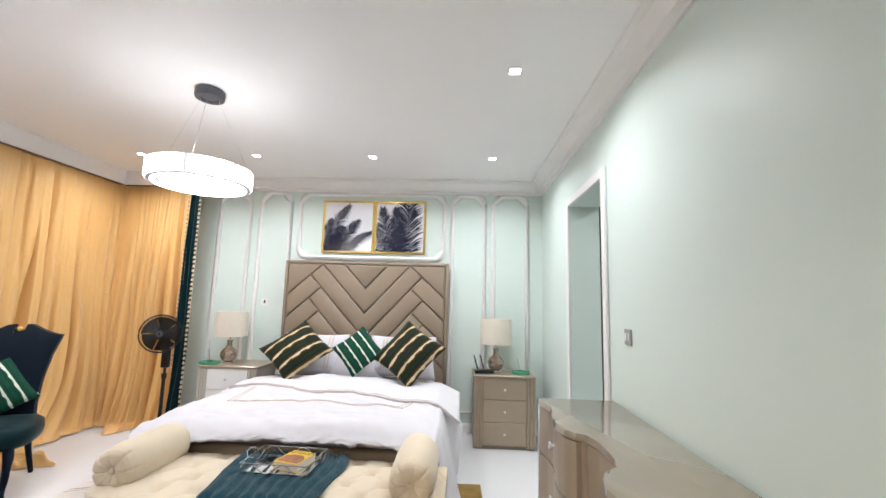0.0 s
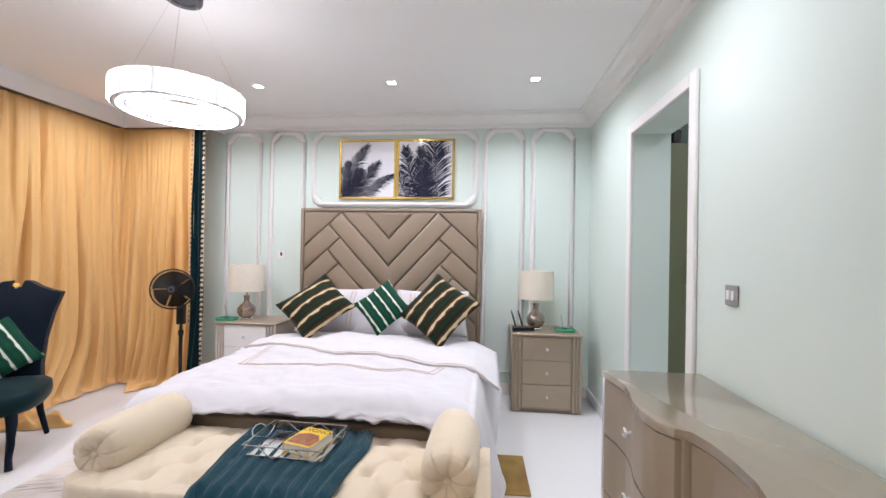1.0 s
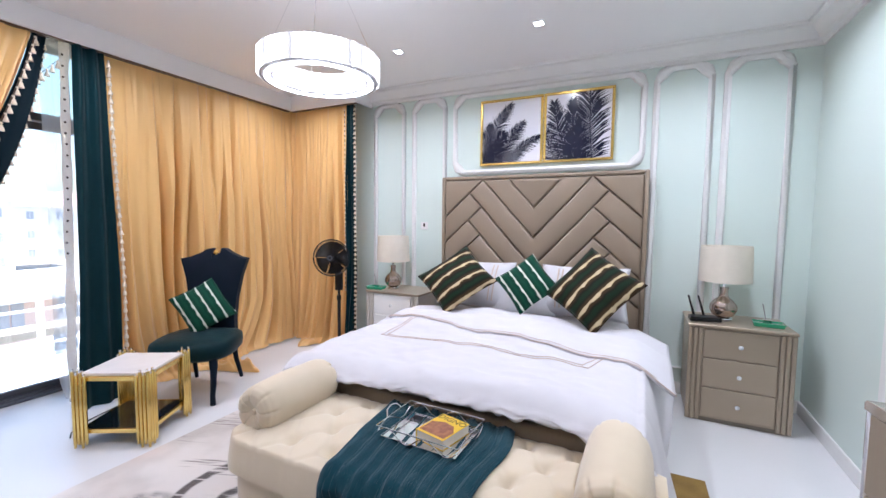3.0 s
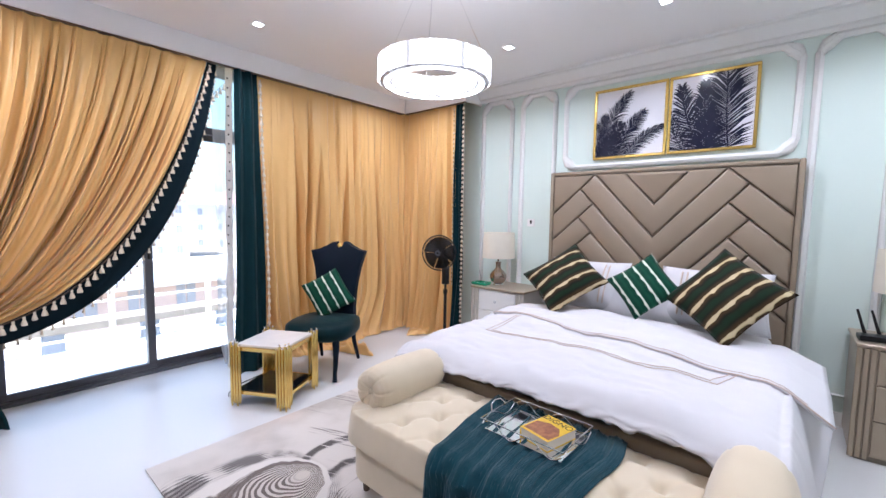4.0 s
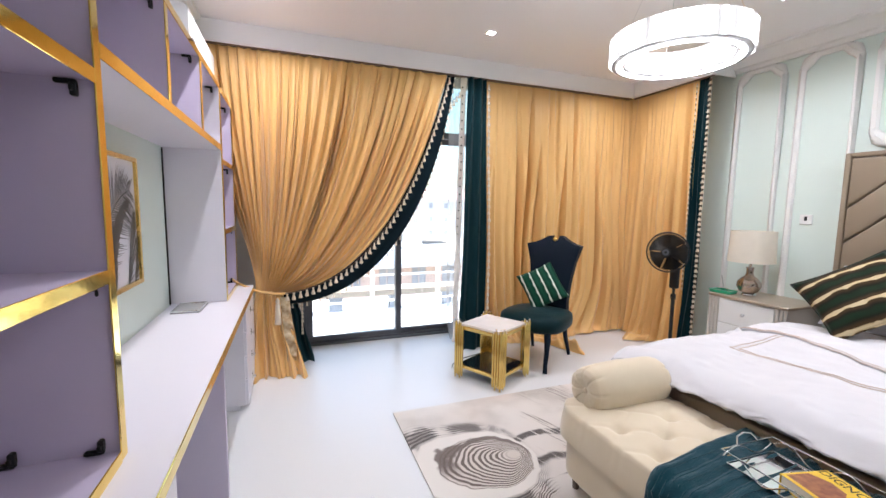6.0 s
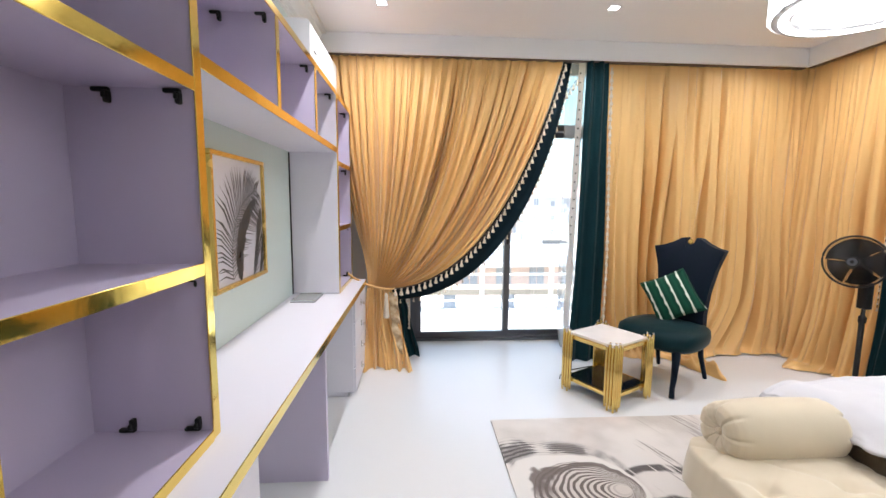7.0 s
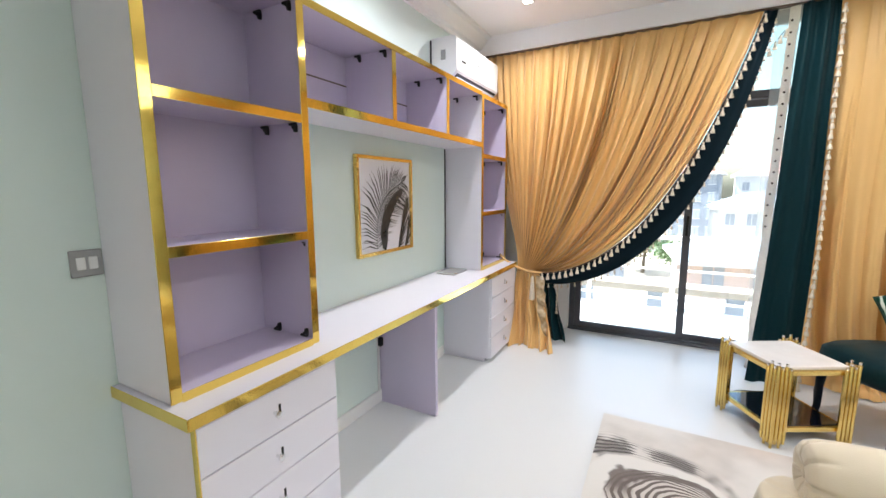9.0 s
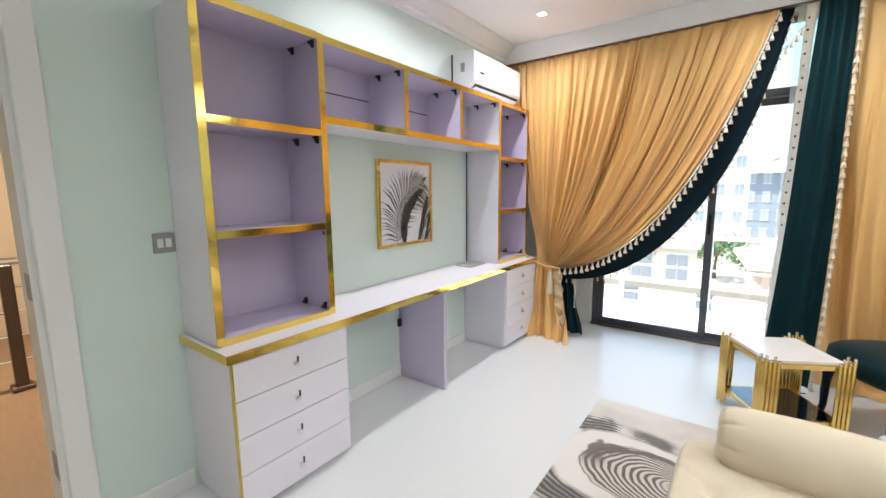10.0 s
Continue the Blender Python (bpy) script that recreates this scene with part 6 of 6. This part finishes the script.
for y in (DY - DHALF + 0.008, DY + DHALF - 0.008):
    part("corner_post", tube([(dresser_front(y) + 0.016, y, 0.0), (dresser_front(y) + 0.016, y, 0.842)], 0.013, 10), M["chrome"], dr, "silver corner post")

# ---- armchair ----
chair = thing("armless_chair", "teal velvet side chair with a tall midnight-blue shield back", "chair", at=pose(-2.69, 3.337, 0, 0, 0, 31))


def seat_outline(n=40):
    pts = []
    for i in range(n):
        a = 2 * math.pi * i / n
        c, s = math.cos(a), math.sin(a)
        x = 0.30 * abs(c) ** 0.62 * (1 if c >= 0 else -1)
        y = 0.30 * abs(s) ** 0.62 * (1 if s >= 0 else -1)
        pts.append((x * (1 - 0.12 * (y > 0) * y / 0.3), y - 0.04))
    return pts


bm = bmesh.new()
so = seat_outline()
rings = []
for k, z in ((0.93, 0.335), (1.0, 0.36), (1.02, 0.40), (1.0, 0.445), (0.9, 0.468), (0.6, 0.482), (0.25, 0.487)):
    rings.append([bm.verts.new((x * k, (y + 0.04) * k - 0.04, z)) for x, y in so])
for a, b in zip(rings, rings[1:]):
    for i in range(len(so)):
        bm.faces.new((a[i], a[(i + 1) % len(so)], b[(i + 1) % len(so)], b[i]))
bm.faces.new(rings[0][::-1])
bm.faces.new(rings[-1])
part("seat", bm, M["teal_velvet"], chair, "rounded teal velvet seat", 180)
bm = bmesh.new()
prof = [(-0.19, 0.0), (-0.185, 0.10), (-0.195, 0.28), (-0.225, 0.46), (-0.262, 0.585), (-0.272, 0.62), (-0.20, 0.635), (-0.13, 0.665), (-0.075, 0.70), (-0.04, 0.705), (-0.034, 0.685), (-0.032, 0.665), (0, 0.648)]
outline = prof + [(-x, z) for x, z in prof[-2::-1]]


def back_pt(x, z, off):
    lean = 0.20 + 0.13 * (z / 0.7) ** 1.3
    curve = -0.03 * (x / 0.27) ** 2 * (0.3 + z / 0.7)
    return (x, lean + curve + off, 0.44 + z)


lo = [bm.verts.new(back_pt(x, z, 0.035)) for x, z in outline]
hi = [bm.verts.new(back_pt(x, z, -0.035)) for x, z in outline]
inner_ring = [bm.verts.new(back_pt(x * 0.8, 0.03 + z * 0.88, -0.055)) for x, z in outline]
k = len(outline)
for i in range(k):
    j = (i + 1) % k
    bm.faces.new((lo[i], lo[j], hi[j], hi[i]))
    bm.faces.new((hi[i], hi[j], inner_ring[j], inner_ring[i]))
bmesh.ops.triangle_fill(bm, use_beauty=True, edges=[e for e in bm.edges if len(e.link_faces) == 1 and all(v in inner_ring for v in e.verts)])
bmesh.ops.triangle_fill(bm, use_beauty=True, edges=[e for e in bm.edges if len(e.link_faces) == 1 and all(v in lo for v in e.verts)])
part("backrest", bm, M["navy_velvet"], chair, "tall midnight-blue velvet shield back", 40)
part("carved_notch", lathe([(0, 0), (0.018, 0.0), (0.021, 0.009), (0.015, 0.014), (0, 0.015)], 16, Matrix.Translation((0, 0.29, 1.11)) @ pose(0, 0, 0, 78)), M["gold_leaf"], chair, "small gold carved notch")
for sx in (-1, 1):
    part("leg", tube([(sx * 0.20, -0.26, 0.36), (sx * 0.215, -0.285, 0.28), (sx * 0.214, -0.295, 0.16), (sx * 0.208, -0.298, 0.07), (sx * 0.214, -0.31, 0.004)], 0.026, 10, taper=[1.25, 1.1, 0.85, 0.7, 0.8]), M["navy_velvet"], chair, "dark curved cabriole leg", 60)
    part("leg", tube([(sx * 0.17, 0.18, 0.36), (sx * 0.175, 0.21, 0.2), (sx * 0.19, 0.28, 0.004)], 0.022, 10, taper=[1.1, 0.9, 0.7]), M["navy_velvet"], chair, "dark back leg", 60)
cushion("cushion", 0.38, 0.36, 0.12, pose(-2.69, 3.337, 0, 0, 0, 31) @ pose(-0.03, 0.10, 0.672, 66, 0, 18) @ pose(0, 0, 0, 0, 0, -60), "cushion_green", "emerald cushion with white wavy stripes on the chair", 17)

# ---- side table ----
st = thing("side_table", "gold tubular side table with marble top and black shelf", "table", at=pose(-2.465, 2.735, 0, 0, 0, 29))
a = 0.205
part("marble_top", boxed(-a + 0.012, a - 0.012, -a + 0.012, a - 0.012, 0.438, 0.458, 0.003), M["marble"], st, "white veined marble top")
for z, nm in ((0.412, "top_rail"), (0.085, "shelf_rail")):
    for m in (0, 90, 180, 270):
        o = part(nm, boxed(-a + 0.01, a - 0.01, -a - 0.004, -a + 0.016, z, z + 0.026, 0.002), M["gold_metal"], st)
        o.matrix_basis = pose(0, 0, 0, 0, 0, m)
part("black_shelf", boxed(-a + 0.014, a - 0.014, -a + 0.014, a - 0.014, 0.105, 0.113, 0.002), M["black_glass"], st, "black glass shelf")
def table_post(x, y, foot, head):
    """A slim gold tube with a small silver cap."""
    r = 0.0098
    p = part("post", lathe([(0, foot), (r * 0.7, foot), (r * 0.7, foot + 0.02), (r, foot + 0.024), (r, head - 0.02), (r * 0.55, head - 0.016), (0, head - 0.016)], 10, Matrix.Translation((x, y, 0))), M["gold_metal"], st, smooth=50)
    part("cap", lathe([(0, head - 0.017), (r * 0.55, head - 0.017), (r * 0.8, head - 0.01), (r * 0.8, head - 0.002), (0, head)], 8, Matrix.Translation((x, y, 0))), M["chrome"], p, "silver cap", 50)


for sx in (-1, 1):
    for sy in (-1, 1):
        for dx, dy, foot, head in ((0, 0, 0.0, 0.492), (1, 0, 0.022, 0.468), (2, 0, 0.0, 0.486), (3, 0, 0.022, 0.462), (0, 1, 0.022, 0.468), (0, 2, 0.0, 0.486), (0, 3, 0.022, 0.462)):
            table_post(sx * (a + 0.014 - 0.0225 * dx), sy * (a + 0.014 - 0.0225 * dy), foot, head)

cbl = thing("power_cable", "thin dark power cable lying on the floor behind the side table", "cable")
part("cable", tube([(-2.715, 2.475, 0.005), (-2.78, 2.505, 0.005), (-2.87, 2.60, 0.005), (-2.92, 2.74, 0.005), (-2.98, 2.92, 0.005)], 0.004, 6), M["black"], cbl)
part("cable_loop", tube([(-2.705, 2.485, 0.005), (-2.695, 2.53, 0.005), (-2.702, 2.60, 0.005), (-2.76, 2.72, 0.005), (-2.90, 2.80, 0.005)], 0.004, 6), M["black"], cbl)

# ---- standing fan ----
fan = thing("standing_fan", "black pedestal fan standing in the curtain corner", "fan", at=pose(-2.36, 4.62, 0))
part("base", lathe([(0, 0), (0.19, 0), (0.195, 0.012), (0.17, 0.028), (0.05, 0.045), (0.03, 0.07), (0, 0.07)], 36), M["black"], fan, smooth=50)
part("pole", lathe([(0.017, 0.05), (0.017, 0.55), (0.024, 0.56), (0.024, 0.60), (0.013, 0.61), (0.013, 0.86), (0, 0.86)], 14), M["black"], fan, smooth=50)
part("control_box", boxed(-0.035, 0.035, -0.03, 0.03, 0.66, 0.86, 0.012, 2), M["black"], fan, smooth=50)
HEAD = pose(-0.03, -0.06, 1.01) @ pose(0, 0, 0, 88, 0, 24) @ Matrix.Scale(0.87, 4)
part("motor", lathe([(0, -0.12), (0.05, -0.115), (0.075, -0.07), (0.075, 0.0), (0.05, 0.02), (0, 0.02)], 24, HEAD), M["black"], fan, smooth=60)
part("neck", tube([(0, 0, 0.84), (0, 0.01, 0.93), (-0.03, 0.0, 1.0)], 0.022, 10), M["black"], fan)
cage = part("cage", tube([tuple(HEAD @ Vector((0.215 * math.cos(i * 0.1309), 0.215 * math.sin(i * 0.1309), 0.05))) for i in range(48)], 0.007, 8, closed=True), M["black"], fan, "round black wire guard")
for k in range(84):
    an = k * 2 * math.pi / 84
    for zf, nm in ((0.10, 1), (-0.02, 0)):
        pts = [HEAD @ Vector((r * math.cos(an + 0.25 * (r / 0.215)), r * math.sin(an + 0.25 * (r / 0.215)), 0.05 + (zf - 0.05) * (1 - (r / 0.215) ** 3))) for r in (0.045, 0.10, 0.16, 0.213)]
        part("guard_wire", tube([tuple(p) for p in pts], 0.0010, 4), M["black"], cage)
part("badge", lathe([(0, 0.098), (0.045, 0.098), (0.045, 0.106), (0, 0.11)], 24, HEAD), M["black"], cage)
part("badge_ring", lathe([(0.014, 0.11), (0.034, 0.109), (0.034, 0.1115), (0.014, 0.1125)], 24, HEAD), M["gunmetal"], cage, "grey badge")
for k in range(5):
    an = k * 2 * math.pi / 5
    part("blade", sheet(lambda u, v, an=an: tuple(HEAD @ Vector(((0.04 + 0.155 * u) * math.cos(an + 1.16 * (v - 0.5) * (0.92 + 0.15 * u)), (0.04 + 0.155 * u) * math.sin(an + 1.16 * (v - 0.5) * (0.92 + 0.15 * u)), 0.03 + 0.04 * (v - 0.5)))), 8, 6, 0.002), M["fan_blade"], fan, "smoky translucent blade", 60)

# ---- wardrobe in the dressing room ----
wd = thing("wardrobe", "tall olive laminate wardrobe in the dressing room", "wardrobe")
part("carcass", boxed(2.0, 3.46, 4.32, 4.92, 0.0, 2.30, 0.003), M["olive"], wd)
seams = [2.002, 2.168, 2.60, 3.03, 3.458]
for i, (a, b) in enumerate(zip(seams, seams[1:])):
    d = part("door", boxed(a + 0.002, b - 0.002, 4.298, 4.318, 0.06, 2.298, 0.002), M["olive"], wd)
    hx = b - 0.03 if i % 2 == 0 else a + 0.03
    if i != 1:
        part("handle", tube([(hx, 4.298, 1.18), (hx, 4.27, 1.19), (hx, 4.27, 1.41), (hx, 4.298, 1.42)], 0.007, 8), M["grey"], d, "slim steel handle")
sb = thing("storage_box", "black storage box on top of the wardrobe", "box")
part("body", boxed(2.045, 2.105, 4.33, 4.6, 2.301, 2.415, 0.006), M["black"], sb)

# ---- hall: stair rail ----
sr = thing("stair_rail", "stair railing with dark wooden posts and steel rails in the hall", "railing")
for i, x in enumerate((-0.75, 0.20, 1.1)):
    part("post", boxed(x - 0.035, x + 0.035, -1.70, -1.63, 0.0, 0.92, 0.008), M["post_wood"], sr, "dark wooden post")
    part("post_foot", boxed(x - 0.06, x + 0.06, -1.725, -1.605, 0.0, 0.03, 0.004), M["post_wood"], sr)
for z in (0.22, 0.40, 0.58, 0.76):
    part("rail", tube([(-2.2, -1.665, z), (1.7, -1.665, z)], 0.011, 8), M["chrome"], sr, "steel rail")
part("handrail", tube([(-2.2, -1.665, 0.94), (1.7, -1.665, 0.94)], 0.028, 12), M["chrome"], sr, "steel handrail")


# ---- outside ----
GROUND = -6.4
solid("ground", boxed(-400, -3.9, -300, 300, GROUND - 0.2, GROUND), M["earth"], "sandy ground of the neighbourhood", "ground", "structure")
solid("balcony_floor", boxed(-5.15, X0 - 0.2, -1.5, 6.5, -0.17, -0.05), M["balcony"], "pale tiled balcony floor", "balcony", "structure")
bal = thing("balcony_railing", "white metal balcony railing with round rails", "railing")
RXB = -5.0
for i in range(9):
    y = -1.6 + 0.95 * i
    part("post", boxed(RXB - 0.025, RXB + 0.025, y - 0.025, y + 0.025, -0.05, 0.82, 0.004), M["white"], bal)
for z in (0.10, 0.46):
    part("rail", tube([(RXB, -1.5, z), (RXB, 6.5, z)], 0.014, 8), M["white"], bal)
part("handrail", boxed(RXB - 0.035, RXB + 0.035, -1.5, 6.5, 0.82, 0.87, 0.008), M["white"], bal)
par = thing("parapet", "low white parapet with grey coping on dark piers", "parapet")
part("coping", boxed(-8.3, -7.8, -9, 12, -0.46, -0.34, 0.01), M["earth"], par, "worn grey coping")
for i in range(16):
    y = -8.0 + 1.25 * i
    part("pier", boxed(-8.15, -7.95, y - 0.13, y + 0.13, -0.85, -0.46, 0.005), M["roof_grey"], par)
part("slab", boxed(-9.4, -7.2, -9, 12, -1.1, -0.85), M["render_white"], par)


def house(at, w, d, h, floors, wall, roof, roof_h, bays, label, flat=False):
    """A villa: walls, eaves, a hipped or flat roof, and rows of framed windows on two sides."""
    b = thing("house", label, "house", "neighbouring houses", at=at)
    part("wall", boxed(-d / 2, d / 2, -w / 2, w / 2, 0, h), M[wall], b)
    if flat:
        part("parapet", box(boxed(-d / 2 - 0.15, d / 2 + 0.15, -w / 2 - 0.15, w / 2 + 0.15, h, h + 0.25), -d / 4, d / 4, -w / 5, w / 5, h + 0.25, h + 1.6), M[wall], b)
    else:
        bm = bmesh.new()
        e = 0.6
        c = [bm.verts.new(p) for p in ((-d / 2 - e, -w / 2 - e, h), (d / 2 + e, -w / 2 - e, h), (d / 2 + e, w / 2 + e, h), (-d / 2 - e, w / 2 + e, h))]
        r0, r1 = bm.verts.new((0, -w / 2 + d / 2, h + roof_h)), bm.verts.new((0, w / 2 - d / 2, h + roof_h))
        for q in ((c[0], c[1], r0), (c[1], c[2], r1, r0), (c[2], c[3], r1), (c[3], c[0], r0, r1), tuple(c[::-1])):
            bm.faces.new(q)
        part("roof", bm, M[roof], b, "hipped sheet roof")
        part("eaves", boxed(-d / 2 - e, d / 2 + e, -w / 2 - e, w / 2 + e, h - 0.22, h - 0.002), M["render_white"], b)
    for f in range(floors):
        z = f * h / floors + 0.9
        for i in range(bays):
            y = -w / 2 + w * (i + 0.5) / bays
            wn_ = part("window", box(boxed(d / 2, d / 2 + 0.06, y - 0.5, y + 0.5, z - 0.05, z + 0.02), d / 2, d / 2 + 0.06, y - 0.5, y + 0.5, z + 1.3, z + 1.38), M["render_white"], b)
            for s in (-1, 1):
                part("pane", boxed(d / 2 + 0.005, d / 2 + 0.03, y + (-0.44 if s < 0 else 0.03), y + (-0.03 if s < 0 else 0.44), z + 0.03, z + 1.29), M["far_glass"], wn_)
    return b


house(pose(-25, 7.0, GROUND, 0, 0, 6), 8, 5, 4.5, 2, "render_pink", "roof_grey", 0.9, 4, "pink rendered house with a grey roof")
house(pose(-58, 11.3, GROUND, 0, 0, 5), 8, 6, 5.8, 2, "render_white", "roof_grey", 1.7, 4, "white two-storey villa with a grey hipped roof")
house(pose(-82, 19, GROUND, 0, 0, -6), 14, 9, 10.0, 3, "render_white", "roof_red", 3.2, 5, "distant white villa with a faded red roof")
house(pose(-60, -2.2, GROUND, 0, 0, 4), 9, 8, 12.3, 4, "render_white", "roof_grey", 1, 5, "tall white apartment block with small windows", flat=True)
house(pose(-76, 6.0, GROUND, 0, 0, -8), 7, 8, 10.2, 4, "roof_grey", "roof_red", 2, 4, "distant blue-grey apartment house")
house(pose(-96, 40, GROUND, 0, 0, -4), 26, 10, 9.6, 3, "render_white", "roof_red", 2.6, 7, "long pale house far down the road")
house(pose(-24, -1.7, GROUND, 0, 0, 4), 4.6, 5, 5.0, 2, "render_beige", "roof_grey", 1.0, 3, "beige flat-roofed house beyond the balcony", flat=True)


def tree(at, height, spread, seed, label):
    t = thing("tree", label, "tree", "garden trees", at=at)
    rnd = random.Random(seed)
    bm = tube([(0, 0, 0), (0.05, 0.03, height * 0.3), (0.0, 0.1, height * 0.6)], 0.16, 8, taper=[1.2, 0.8, 0.45])
    tips = []
    for i in range(8):
        a = i * 2.4
        r = spread * (0.4 + 0.5 * rnd.random())
        z = height * (0.55 + 0.4 * rnd.random())
        tube([(0, 0.05, height * (0.35 + 0.03 * i)), (r * 0.5 * math.cos(a), r * 0.5 * math.sin(a), z * 0.85), (r * math.cos(a), r * math.sin(a), z)], 0.06, 6, bm=bm, taper=[1, 0.7, 0.3])
        tips.append((r * math.cos(a), r * math.sin(a), z))
    part("trunk", bm, M["bark"], t)
    verts, faces = [], []
    for i in range(1500):
        c = rnd.choice(tips)
        p = Vector(c) + Vector((rnd.gauss(0, 1), rnd.gauss(0, 1), rnd.gauss(0, 0.7))) * spread * 0.24
        d = Vector((rnd.gauss(0, 1), rnd.gauss(0, 1), rnd.gauss(0, 1))).normalized() * 0.16
        e = d.cross(Vector((rnd.gauss(0, 1), rnd.gauss(0, 1), rnd.gauss(0, 1)))).normalized() * 0.07
        b0 = len(verts)
        verts += [p - d, p + e, p + d, p - e]
        faces.append((b0, b0 + 1, b0 + 2, b0 + 3))
    me = bpy.data.meshes.new("crown")
    me.from_pydata(verts, [], faces)
    me.materials.append(M["leaf"])
    c = new("crown", me)
    c.parent = t
    tagged(c, "loose green leafy crown", kind="stuff")


tree(pose(-38, 3.2, GROUND), 3.6, 1.6, 1, "small green tree below the balcony")
tree(pose(-31, 4.6, GROUND), 3.4, 1.2, 2, "green shrub tree beside the pink house")
tree(pose(-42, 0.6, GROUND), 3.8, 2.0, 3, "green tree between the houses")
